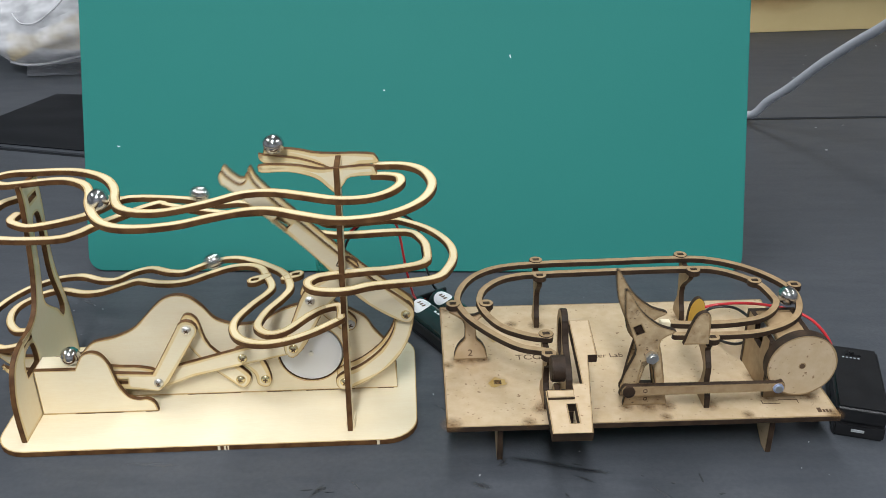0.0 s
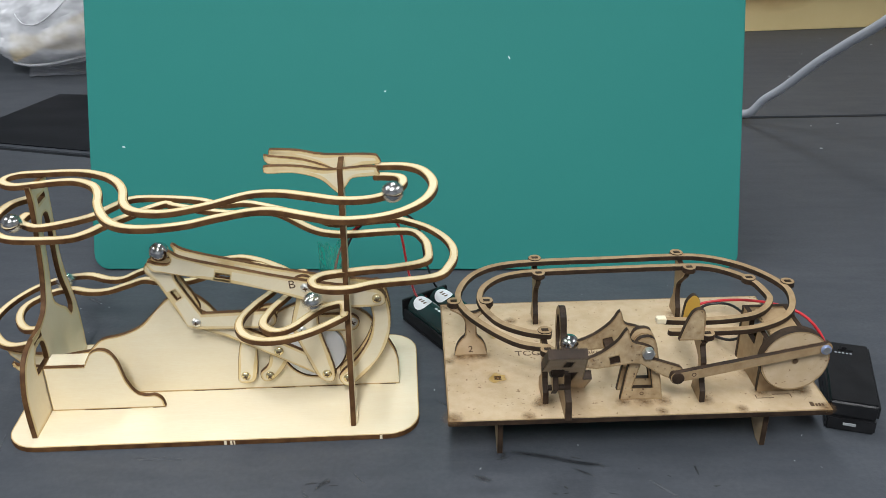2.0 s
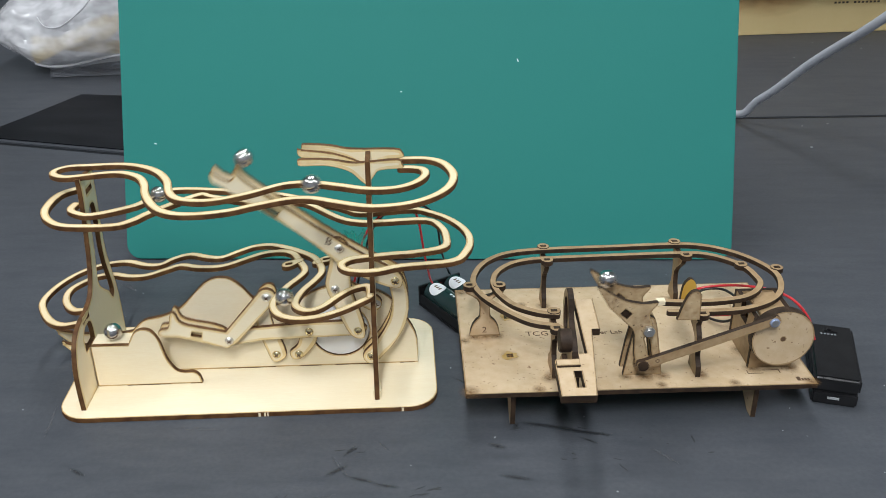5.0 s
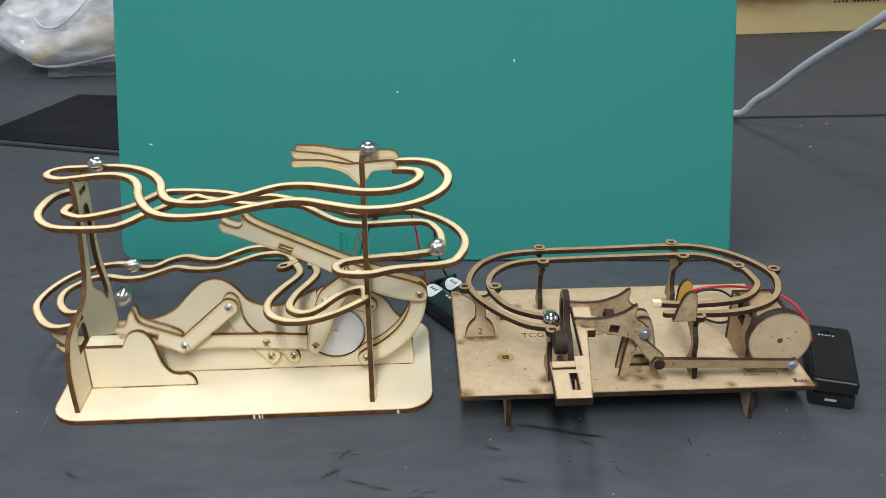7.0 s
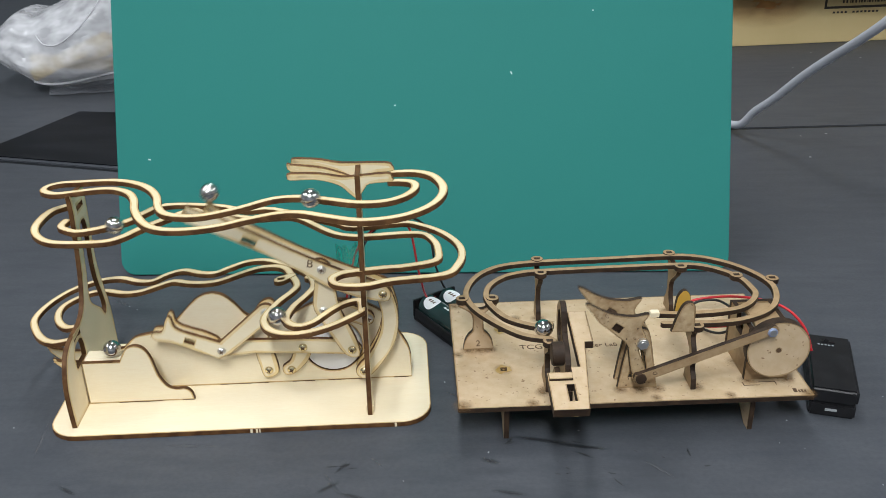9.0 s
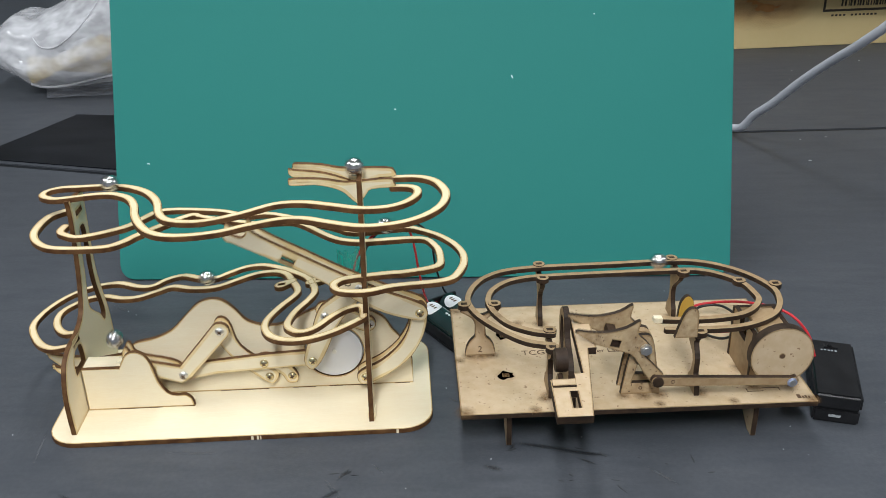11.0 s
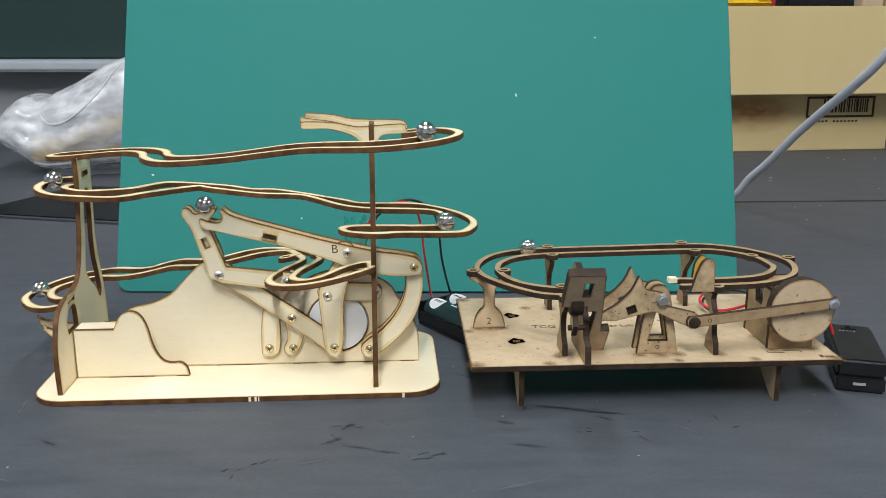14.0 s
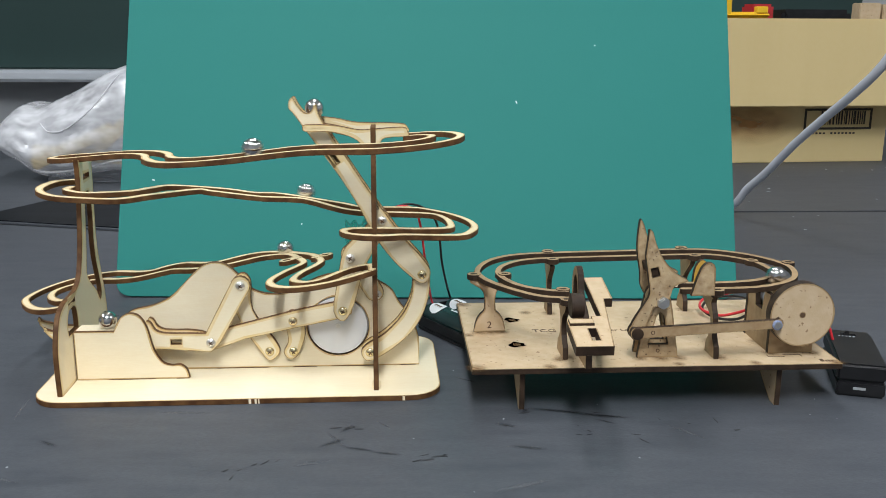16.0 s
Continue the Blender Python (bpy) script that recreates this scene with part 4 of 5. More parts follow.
R3 = smooth([(213.1, 70.6), (218, 65), (217.4, 48), (211, 31), (200, 18.5), (186, 8.4), (178.5, 6.8), (175.6, 12.6), (179, 17.6), (190, 24.6), (200.5, 36), (206.6, 49), (208.2, 63)], True, 4)
link("curved_rocker", "p3", "j7", [(R3, [], 33.4, 3.0), (R3, [], 42.2, 2.6)], "curved plywood rocker arm", [("p3", 31.8, BRASS)])
TRI = smooth([(163.4, 37.4), (157.6, 44), (161.5, 63), (166, 80), (172, 87), (181, 95), (186.5, 104.5), (194, 102), (194.4, 93), (186, 82), (177.5, 68), (170.5, 48)], True, 3)
link("driving_link", "j4", "j5", [(TRI, [], 33.4, 3.0)], "tapered plywood driving link", [("j4", 31.6, BRASS), ("j5", 31.6, ZINC)])
link("crossbar", "p4", "j5", [(capsule(PIV_4, HOME["j5"], 6.2, 6.2), [], 40.4, 2.6)], "straight plywood rocker bar", [("p4", 39.0, ZINC)])
BAR = [Vector(p) for p in ((163.2, 49.9), (132.4, 42.6), (82.6, 28.4))] + [Vector((81.6 + 6.2 * math.cos(radians(d)), 22.2 + 6.2 * math.sin(radians(d)))) for d in range(120, 271, 30)] + [Vector(p) for p in ((86, 17.2), (102, 23.4), (132.4, 30.9), (163.2, 38.1), (168.6, 41), (169.1, 45.4))]
link("long_link", "j4", "j3", [(BAR, [], 36.8, 2.8)], "long straight plywood link", [("j2", 35.2, BRASS)])
R1 = smooth([(101.8, 65.4), (107, 60.5), (108, 42), (121, 23), (123.9, 15), (117.7, 9.5), (111.6, 16), (102, 31), (96, 47), (96.5, 60)], True, 4)
link("bent_rocker", "p1", "j1", [(R1, [], 40.3, 2.8)], "bent plywood rocker arm", [("p1", 38.8, BRASS)])
R2 = smooth([(131.8, 42.4), (137.8, 37), (139.2, 26), (134.6, 13.4), (129, 10.2), (125.4, 15), (128.4, 22), (127.4, 32), (126.6, 38)], True, 4)
link("short_rocker", "p2", "j2", [(R2, [], 40.3, 2.8)], "short curved plywood rocker arm", [("p2", 38.8, BRASS)])
L_ARM = smooth([(41.2, 33), (42, 37.2), (44.6, 36.4), (47.5, 31.5), (52, 29.4), (60, 28.8), (68, 28.6)], False, 3) + [Vector(p) for p in ((78.4, 28.2), (96.2, 61.5))] + [Vector((101.8 + 6.2 * math.cos(radians(d)), 59.3 + 6.2 * math.sin(radians(d)))) for d in range(150, -31, -30)] + [Vector((87.6, 22))] + smooth([(81.4, 15.8), (66.7, 17.2), (50, 18.6), (44, 18.0), (38.5, 17.2), (35, 19.4), (36.2, 22.6), (40.6, 24.4), (41.6, 28)], False, 3)
SLOT = box2(56.6, 21.6, 63.2, 24.8)
CUP = smooth([(41.2, 33), (42, 37.2), (44.6, 36.4), (47.5, 31.5), (52, 29.4), (60, 28.8), (68, 28.6), (78, 26), (76, 18), (66.7, 17.2), (50, 18.6), (44, 18.0), (38.5, 17.2), (35, 19.4), (36.2, 22.6), (40.6, 24.4), (41.6, 28)], True, 3)
lower_arm = link("lower_arm", "j3", "j1", [(L_ARM, [SLOT], 33.2, 3.0), (CUP, [SLOT], 40.2, 2.8)], "angled plywood lifting arm with a small cup", [("j3", 31.6, ZINC), ("j1", 31.6, ZINC)])
attach("spacer", sheet_mesh("spacer", [[settle("j3", "j1", p) for p in SLOT]], 5, PLY, PLY_EDGE, FRONT, (0, 36.6, 0)), lower_arm)

# white crank wheel
wheel = attach("crank_wheel", sheet_mesh("crank_wheel", [circle(0, 0, 18.6, 48)], 2.4, WHITE_ACRYLIC, WHITE_ACRYLIC, FRONT, (0, RY - 0.6, 0)), big, "white plastic crank wheel")
part("axle_end", rod_bm(0, RY - 2.0, 0, 1.5, 1.6, "y", 14), ZINC, wheel, "grey steel axle end")
part("crank_pin", rod_bm(CRANK, 39.0, 0, 1.4, 9.0, "y", 14), ZINC, wheel)
# motor, tape and wires behind the rear plate
part("motor", rod_bm(161, RY + 17, 30.3, 11, 26, "y", 28, 1.0), MOTOR_TEAL, big, "small motor behind the rear plate")
tape = bmesh.new()
n = 8
grid = [[tape.verts.new(((166 + 14 * i / n) / 1000, (60 + 3 * math.sin(i)) / 1000, (62 + 32 * j / n + 2 * math.sin(1.7 * i + j)) / 1000)) for j in range(n + 1)] for i in range(n + 1)]
for i in range(n):
    for j in range(n):
        tape.faces.new((grid[i][j], grid[i + 1][j], grid[i + 1][j + 1], grid[i][j + 1]))
part("tape_strip", tape, TAPE, big, "crumpled green clear tape")
attach("red_wire", wire_mesh("red_wire", [(0.168, 0.065, 0.040), (0.178, 0.075, 0.082), (0.195, 0.085, 0.097), (0.213, 0.095, 0.092), (0.220, 0.105, 0.050), (0.226, 0.125, 0.018), (0.236, 0.138, 0.014)], 0.8, RED_WIRE), big, "thin red wire")
attach("black_wire", wire_mesh("black_wire", [(0.170, 0.066, 0.040), (0.184, 0.080, 0.086), (0.206, 0.092, 0.099), (0.226, 0.104, 0.086), (0.232, 0.118, 0.050), (0.238, 0.134, 0.024), (0.240, 0.140, 0.018)], 0.8, BLACK_WIRE), big, "thin black wire")


# ---------------------------------------------------------------- the small fibreboard marble machine
SMALL = pose(0.241, -0.0135, 0, 0, 0, 3.6)
small = empty("marble_machine", SMALL, "brown smoked fibreboard marble machine with an oval track", "marble machine")


def board_part(name, loops, thick, turn, at, label="", face=None, parent=None):
    return sheet(name, loops, thick, parent or small, turn, at, face or MDF_DARK, MDF_EDGE, label)


board_part("base", [rounded(0, 0, 215, 129, 0.8, 2), box2(29.5, 38.5, 33, 43.5), box2(32, 87, 36, 91)], 3.2, FLAT, (0, 0, 25.4), "tan fibreboard base with scorched edges", MDF)
for x in (29.5, 180):
    board_part("leg", [[Vector(p) for p in ((5, 0), (12, 0), (46, 23.8), (5, 23.8))]], 3.0, SIDE, (x, 0, 0), "tapered fibreboard leg", MDF)
    board_part("leg", [[Vector(p) for p in ((123, 0), (116, 0), (84, 23.8), (123, 23.8))]], 3.0, SIDE, (x, 0, 0), "tapered fibreboard leg", MDF)


# scorched halo round the slots and some engraved marks
def flat_mark(name, x0, y0, x1, y1, label):
    return part(name, block_bm(x0, y0, 27.02, x1, y1, 27.12, 0), INK, small, label, True)



def stain(x, y, z, r, tx=0.0, parent=None):
    """A soft scorch lying on a board's face."""
    bm = bmesh.new()
    bmesh.ops.create_circle(bm, cap_ends=True, radius=0.0098, segments=24)
    ob = part("scorch", bm, STAIN, parent or small, "brown scorch stain", True)
    ob.matrix_basis = Matrix.Translation((x / 1000, y / 1000, z / 1000)) @ Matrix.Rotation(radians(tx), 4, "X") @ Matrix.Diagonal((r / 10, r / 10, 1, 1))
    return ob


for sx, sy, sr in ((31, 41, 9), (34, 89, 8), (17, 66, 12), (9, 65.5, 7), (25, 65.5, 7), (61, 103, 8), (154, 108, 8), (146, 14, 9), (56, 18, 9), (100, 14, 7), (123, 14, 8), (112, 14, 9), (180, 19, 9), (204, 19, 9), (180, 40, 10), (3, 3, 10), (212, 3, 8), (45, 3, 7), (3, 60, 6), (4, 125, 9), (45, 105, 7), (120, 4, 6), (165, 4, 6), (52, 14, 7)):
    stain(sx, sy, 27.05 + 0.004 * (sx % 7), sr * 0.75)
for sx, sy in ((31, 41), (34, 89)):
    blob = [Vector((sx + (4.6 + 1.2 * math.sin(2.3 * a + sx)) * math.cos(a), sy + (4.6 + 1.3 * math.cos(3.1 * a)) * math.sin(a))) for a in (2 * math.pi * k / 26 for k in range(26))]
    attach("scorch_halo", sheet_mesh("scorch_halo", [blob, box2(sx - 2.2, sy - 2.2, sx + 2.2, sy + 2.2)], 0.1, AMBER_SCORCH, AMBER_SCORCH, FLAT, (0, 0, 27.13), 0.01, 0), small, "amber scorch round the slot")
words = attach("engraved_words", text_mesh("engraved_words", "Maker Lab", 6.0, INK), small, "burnt engraved lettering")
words.matrix_basis = pose(0.0835, 0.0640, 0.02707)
initials = attach("engraved_words", text_mesh("engraved_words", "TCG", 7.6, INK), small, "burnt engraved lettering")
initials.matrix_basis = pose(0.0440, 0.0640, 0.02707)
for x0, y0, x1, y1 in ((204, 4.2, 206.2, 8.2), (206.8, 4.2, 208, 6.6), (208.6, 4.2, 209.8, 6.8), (210.4, 4.2, 211.6, 6.4)):
    flat_mark("engraved_bar", x0, y0, x1, y1, "engraved dark mark")
for x0, y0, x1, y1 in ((176, 13.0, 186, 13.5), (176, 13.0, 176.5, 16.5), (186, 16.2, 196, 16.7), (196, 13.0, 196.5, 16.5), (131, 78, 131.6, 86), (127, 74, 131, 74.6)):
    flat_mark("engraved_line", x0, y0, x1, y1, "thin engraved joint line")

RAIL_PLANE = (62.0, 0.02, 0.03)


def rail(name, points, label):
    a, b, c = RAIL_PLANE
    me = sheet_mesh(name, band(points, 3.9, False, 4), 3.0, MDF_DARK, MDF_EDGE, rim=0.6)
    me.transform(Matrix(((1, 0, 0, 0), (0, 1, 0, 0), (b, c, 1, (a - 1.5) / 1000), (0, 0, 0, 1))))
    return attach(name, me, small, label)


OUTER = [(56.1, 17.4), (41.6, 22.4), (27.7, 35.9), (15.2, 53.7), (9.9, 68.3), (9.9, 79.2), (14.7, 92.4), (23.3, 103.4), (37.6, 111), (61.4, 113.7), (108.3, 113.2), (151.5, 112.9), (170.2, 109.5), (186.7, 99.8), (199.3, 85.9), (206.8, 70), (206.2, 56.2), (200.4, 42.7), (190, 33.4), (173.7, 26.9), (156, 25.8), (138.9, 26.6), (127.1, 27.6)]
INNER = [(58, 29.8), (46.5, 33.5), (33.6, 42.5), (26.1, 54.9), (22.8, 65.7), (22.5, 74.4), (26.2, 85.3), (35.9, 95.2), (47.9, 99.6), (61.5, 100.7), (105.8, 100.7), (153.8, 99.6), (170.2, 96.5), (182.7, 87.4), (190.5, 76.7), (193.1, 64.6), (193, 55.9), (186.8, 46.6), (176.4, 40), (159.6, 37.3), (142, 37.5), (126.7, 39.5)]
rail("outer_rail", OUTER, "outer fibreboard rail of the oval track")
rail("inner_rail", INNER, "inner fibreboard rail of the oval track")


def ring(x, y, r=4.2):
    z = on_plane(RAIL_PLANE, x, y, -1.3)
    me = sheet_mesh("rail_eye", [circle(x, y, r, 18), box2(x - 1.9, y - 1.3, x + 1.9, y + 1.3)], 3.4, MDF_DARK, MDF_EDGE, rim=0.5)
    me.transform(Matrix.Translation((0, 0, z / 1000)))
    attach("rail_eye", me, small)
    part("tenon", block_bm(x - 1.7, y - 1.1, z - 2, x + 1.7, y + 1.1, z + 1.9, 0.2), MDF_EDGE, small)


for x, y in ((6.6, 68.5), (26, 67.5), (61.2, 117.0), (61.2, 97.5), (153, 116.0), (156, 96.4), (55.5, 14.0), (56.5, 33.0), (146, 22.6), (188.5, 80.5), (210, 74.0)):
    ring(x, y)

# posts below the rails
fan = [Vector((16.8 + 10 * math.cos(radians(a)), 27 + 15 * math.sin(radians(a)))) for a in range(0, 66, 13)]
fan2 = [Vector((33.6 - v.x, v.y)) for v in fan][::-1]
post2 = fan + smooth([(20.4, 42), (20.2, 50), (22, 55), (28.6, 59.5), (28.6, 62.6)], False, 3) + smooth([(24, 61), (20, 57.6), (13.6, 57.6), (9, 61), (4, 62.6)], False, 3) + smooth([(4, 59.5), (11, 55), (13.2, 50), (13.2, 42)], False, 3) + fan2
board_part("post", [post2], 3.0, FRONT, (0, 67.5, 0), "Y-shaped post on a rounded foot", MDF)
digit = attach("engraved_digit", text_mesh("engraved_digit", "2", 6.4, INK), small, "burnt engraved numeral")
digit.matrix_basis = pose(0.0150, 0.06597, 0.0295, 90)


def side_post(x, y0, y1, top0, top1, z):
    """A slim post edge-on to the front, with a wider head and foot."""
    ym = (y0 + y1) / 2
    out = [Vector((y0 - 3, 27)), Vector((y1 + 3, 27))] + smooth([(y1 + 2, 34), (ym + 2.8, 40), (ym + 2.8, 50), (top1 - 2, z - 5), (top1, z - 1)], False, 3) + smooth([(top0, z - 1), (top0 + 2, z - 5), (ym - 2.8, 50), (ym - 2.8, 40), (y0 - 2, 34)], False, 3)
    board_part("post", [out], 3.2, SIDE, (x, 0, 0), "slim fibreboard post under the rails")


side_post(61.0, 103, 111, 95, 119, 63)
side_post(154.5, 106, 115, 94, 118, 66)
side_post(144.0, 14, 24, 19, 40, 63)
side_post(55.8, 17, 30, 11, 36, 61)

# motor tower, wheel and rod
WH = (192.9, 53.4)
PIVOT, DRAWN_PIVOT = (110.1, 62.2), (111.5, 60.2)
ARM_R, ROD_L, PIN_R = 22.8, 81.1, 17.0
tower = board_part("motor_tower", [[Vector(p) for p in ((178, 27), (205, 27), (205, 40), (207, 62), (178, 62))]], 3.0, FRONT, (0, 21, 0), "boxed fibreboard motor mount")
board_part("motor_tower", [[Vector(p) for p in ((178, 27), (205, 27), (205, 62), (178, 62))]], 3.0, FRONT, (0, 57, 0), "boxed fibreboard motor mount")
board_part("motor_tower", [[Vector(p) for p in ((22.6, 27), (55.4, 27), (55.4, 62), (46, 62), (44, 50), (34, 50), (32, 62), (22.6, 62))]], 3.0, SIDE, (180, 0, 0), "slotted fibreboard side of the motor mount")
board_part("motor_tower", [box2(22.6, 27, 55.4, 62)], 3.0, SIDE, (203, 0, 0), "fibreboard side of the motor mount")
part("motor", rod_bm(WH[0], 39, WH[1], 9.5, 28, "y", 24, 1.0), ALU, small, "small electric motor")
part("bracket", block_bm(183, 24, 60, 201, 52, 63, 0.5), MDF_DARK, small, "smoked top plate of the motor mount", True)
disc = attach("drive_wheel", sheet_mesh("drive_wheel", [circle(0, 0, 19.2, 52), circle(0, 0, 1.2, 10)], 6.4, MDF, MDF_EDGE, FRONT, (0, 13.6, 0)), small, "thick round fibreboard drive wheel")
part("axle_end", rod_bm(0, 10.6, 0, 1.5, 0.9, "y", 12), INK, disc, "dark axle hole")
part("crank_bolt", rod_bm(PIN_R, 5.6, 0, 2.9, 1.8, "y", 16, 0.5), PALE_BLUE, disc, "shiny bluish bolt end")
part("crank_nut", rod_bm(PIN_R, 8.0, 0, 2.1, 7.0, "y", 12), ZINC, disc)



def small_phase(t):
    return 219.3 + 268.45 * t


def rod_ends(t):
    a = radians(small_phase(t))
    pin = (WH[0] + PIN_R * math.cos(a), WH[1] + PIN_R * math.sin(a))
    return meet(PIVOT, ARM_R, pin, ROD_L, -1), pin


rod = board_part("connecting_rod", [[Vector((0, -3.2)), Vector((ROD_L, -2.7))] + [Vector((ROD_L + 4.2 * math.cos(radians(a)), 4.2 * math.sin(radians(a)))) for a in range(-60, 61, 20)] + [Vector((ROD_L, 2.7)), Vector((0, 3.2))] + [Vector((4.2 * math.cos(radians(a)), 4.2 * math.sin(radians(a)))) for a in range(120, 241, 20)]], 3.0, FRONT, (0, 8.3, 0), "straight fibreboard connecting rod")
part("rod_washer", rod_bm(0, 6.3, 0, 3.4, 1.2, "y", 18), MDF_EDGE, rod, "dark round end washer")
ringlet = attach("rod_mark", sheet_mesh("rod_mark", [circle(9, 0, 1.3, 14), circle(9, 0, 0.8, 14)], 0.12, INK, INK, FRONT, (0, 6.75, 0), 0.01), rod, "small engraved ring")

# lifter: two horned plates on a common pin, with a lower arm that the rod drives
HOME_SMALL_J = (96.3, 43.5)
HORN = smooth([(97.2, 101.5), (99.4, 100.5), (102.4, 94), (108, 85.5), (116.5, 78), (124.5, 74.2), (117, 70), (115.5, 63), (113, 56.8), (107, 57)], False, 3) + [Vector((100.4, 41.2))] + [Vector((96.3 + 4.6 * math.cos(radians(a)), 43.5 + 4.6 * math.sin(radians(a)))) for a in range(-60, -241, -30)] + smooth([(94.5, 48.5), (103, 62), (101.5, 72), (97.5, 86)], False, 3)
HORN_BACK = smooth([(96.6, 102.5), (99.2, 101), (102.4, 94), (108, 85.5), (116.5, 78), (124.5, 74.2), (117, 70), (115.5, 63), (113, 56.6), (108.4, 57), (103, 64), (101.5, 72), (97.5, 86)], True, 3)


def rel(loop, o):
    """The loop about o, with the horns above the pin leaning a little to the right of the lower arm."""
    out = []
    for p in loop:
        turn = Matrix.Rotation(radians(-8.5) * min(max((p[1] - 46) / 14, 0), 1), 2)
        out.append(turn @ Vector((p[0] - o[0], p[1] - o[1])))
    return out


HOLE = [Vector(p) for p in ((101.5, 79), (105.5, 80.5), (107.5, 75.5), (103.5, 74))]
lifter = attach("lifter", sheet_mesh("lifter", [rel(HORN, DRAWN_PIVOT), rel(HOLE, DRAWN_PIVOT)], 3.0, MDF_SMOKED, MDF_EDGE, FRONT, (0, 12.3, 0)), small, "horned smoked fibreboard lifter")
attach("back_horn", sheet_mesh("back_horn", [rel(HORN_BACK, DRAWN_PIVOT), rel(HOLE, DRAWN_PIVOT)], 3.0, MDF_SMOKED, MDF_EDGE, FRONT, (0, 31.5, 0)), lifter)
attach("spreader", sheet_mesh("spreader", [rel(HOLE, DRAWN_PIVOT)], 19.0, MDF_EDGE, MDF_EDGE, FRONT, (0, 22, 0)), lifter)
part("pivot_bolt", rod_bm(0, 9.5, 0, 2.0, 5.0, "y", 14), ZINC, lifter, "steel pivot bolt")
part("hex_nut", rod_bm(0, 9.2, 0, 3.7, 3.0, "y", 6, 0.3), ZINC, lifter, "bright hexagonal nut")
AFR = [Vector((98.3, 27)), Vector((122.6, 27))] + smooth([(119.8, 44), (116.6, 62), (113.6, 68), (106.8, 68), (103.6, 62), (100.4, 44)], False, 3)
AHOLE = [Vector(p) for p in ((104.6, 35), (116.2, 35), (113.0, 52), (110.6, 54.4), (108.6, 52))]
for y in (17.0, 26.5):
    board_part("pivot_frame", [AFR, AHOLE], 3.0, FRONT, (0, y, 0), "A-shaped fibreboard pivot frame", MDF_SMOKED)
part("pivot_shaft", rod_bm(PIVOT[0], 22, PIVOT[1], 2.2, 20, "y", 14), ZINC, small)
part("shaft_collar", rod_bm(PIVOT[0], 22, PIVOT[1], 6.6, 5.5, "y", 24, 0.6), MDF_DARK, small, "round smoked hub")
part("shaft_washer", rod_bm(PIVOT[0], 18.6, PIVOT[1], 4.6, 1.2, "y", 24, 0.3), ZINC, small, "shiny steel washer")
attach("frame_mark", sheet_mesh("frame_mark", [circle(110.4, 31.2, 1.2, 14), circle(110.4, 31.2, 0.7, 14)], 0.12, INK, INK, FRONT, (0, 15.42, 0), 0.01), small)

part("rail_end", block_bm(121.5, 37.2, 63.3, 127.0, 41.6, 66.6, 0.3), PLY, small, "pale cut end of the inner rail")

# guards where the marble lands
board_part("guard", [smooth([(129.6, 63), (132.6, 74), (135.6, 81), (139.6, 83), (143.0, 79.5), (143.4, 63)], False, 3)], 3.0, FRONT, (0, 21.0, 0), "slanted fibreboard guard", MDF_SMOKED)
guard = board_part("guard", [smooth([(137.5, 63), (138.6, 74), (142.6, 79), (146.6, 75), (147.4, 63)], False, 3)], 3.0, FRONT, (0, 43.5, 0), "amber stained guard behind the rail", AMBER)

# gate: fixed arch plate and a rocking paddle
arch_out = [Vector((-2, 27)), Vector((40, 27))] + smooth([(42, 50), (46, 62), (44, 72), (37, 77.5), (30, 74), (25, 62), (14, 56), (8, 50), (6, 42), (0, 38)], False, 3)
arch_in = smooth([(29, 52), (29, 64), (33, 71), (38, 71.5), (41, 66), (40.5, 54), (36, 50)], True, 3)
board_part("gate_arch", [arch_out, arch_in], 3.6, SIDE, (66.2, 0, 0), "arched fibreboard gate plate")
part("gate_block", rod_bm(57.6, -2.5, 65.0, 7.0, 7.0, "x", 26, 0.5), MDF_EDGE, small, "dark round counterweight block")
GP = (-4.0, 51.0)
paddle_out = [Vector(p) for p in ((49.5, -39.5), (69.5, -39.5), (75.5, 15), (80.5, 15), (80.5, 43), (69.0, 43), (69.0, -6), (63.8, -6), (63.8, -10.5), (49.5, -10.5))]
paddle = attach("gate_paddle", sheet_mesh("gate_paddle", [paddle_out, box2(59.5, -33, 63.5, -20)], 5.4, MDF, MDF_EDGE, FLAT, (0, 0, 9.3)), small, "rocking fibreboard gate paddle")
attach("paddle_slip", sheet_mesh("paddle_slip", [box2(50.2, -17.0, 63.5, -11.5)], 1.6, MDF, MDF_EDGE, FLAT, (0, 0, 12.7)), paddle, "pale strip across the paddle")
attach("hinge_plate", sheet_mesh("hinge_plate", [[Vector(p) for p in ((-9, 6.8), (0, 6.8), (4.5, -2.5), (-4.5, -2.5))]], 3.0, MDF_DARK, MDF_EDGE, SIDE, (57.0, 0, 0)), paddle)
part("hinge_pin", rod_bm(58.0, GP[0], GP[1], 1.6, 9, "x", 12), MDF_EDGE, small, "thin dark hinge pin")
attach("red_wire", wire_mesh("red_wire", [(0.186, 0.056, 0.046), (0.178, 0.066, 0.038), (0.168, 0.078, 0.032), (0.161, 0.092, 0.033), (0.168, 0.104, 0.036), (0.184, 0.102, 0.040), (0.198, 0.090, 0.046), (0.210, 0.076, 0.050), (0.222, 0.068, 0.047), (0.232, 0.062, 0.036), (0.238, 0.060, 0.020)], 0.9, RED_WIRE), small, "thin red wire")
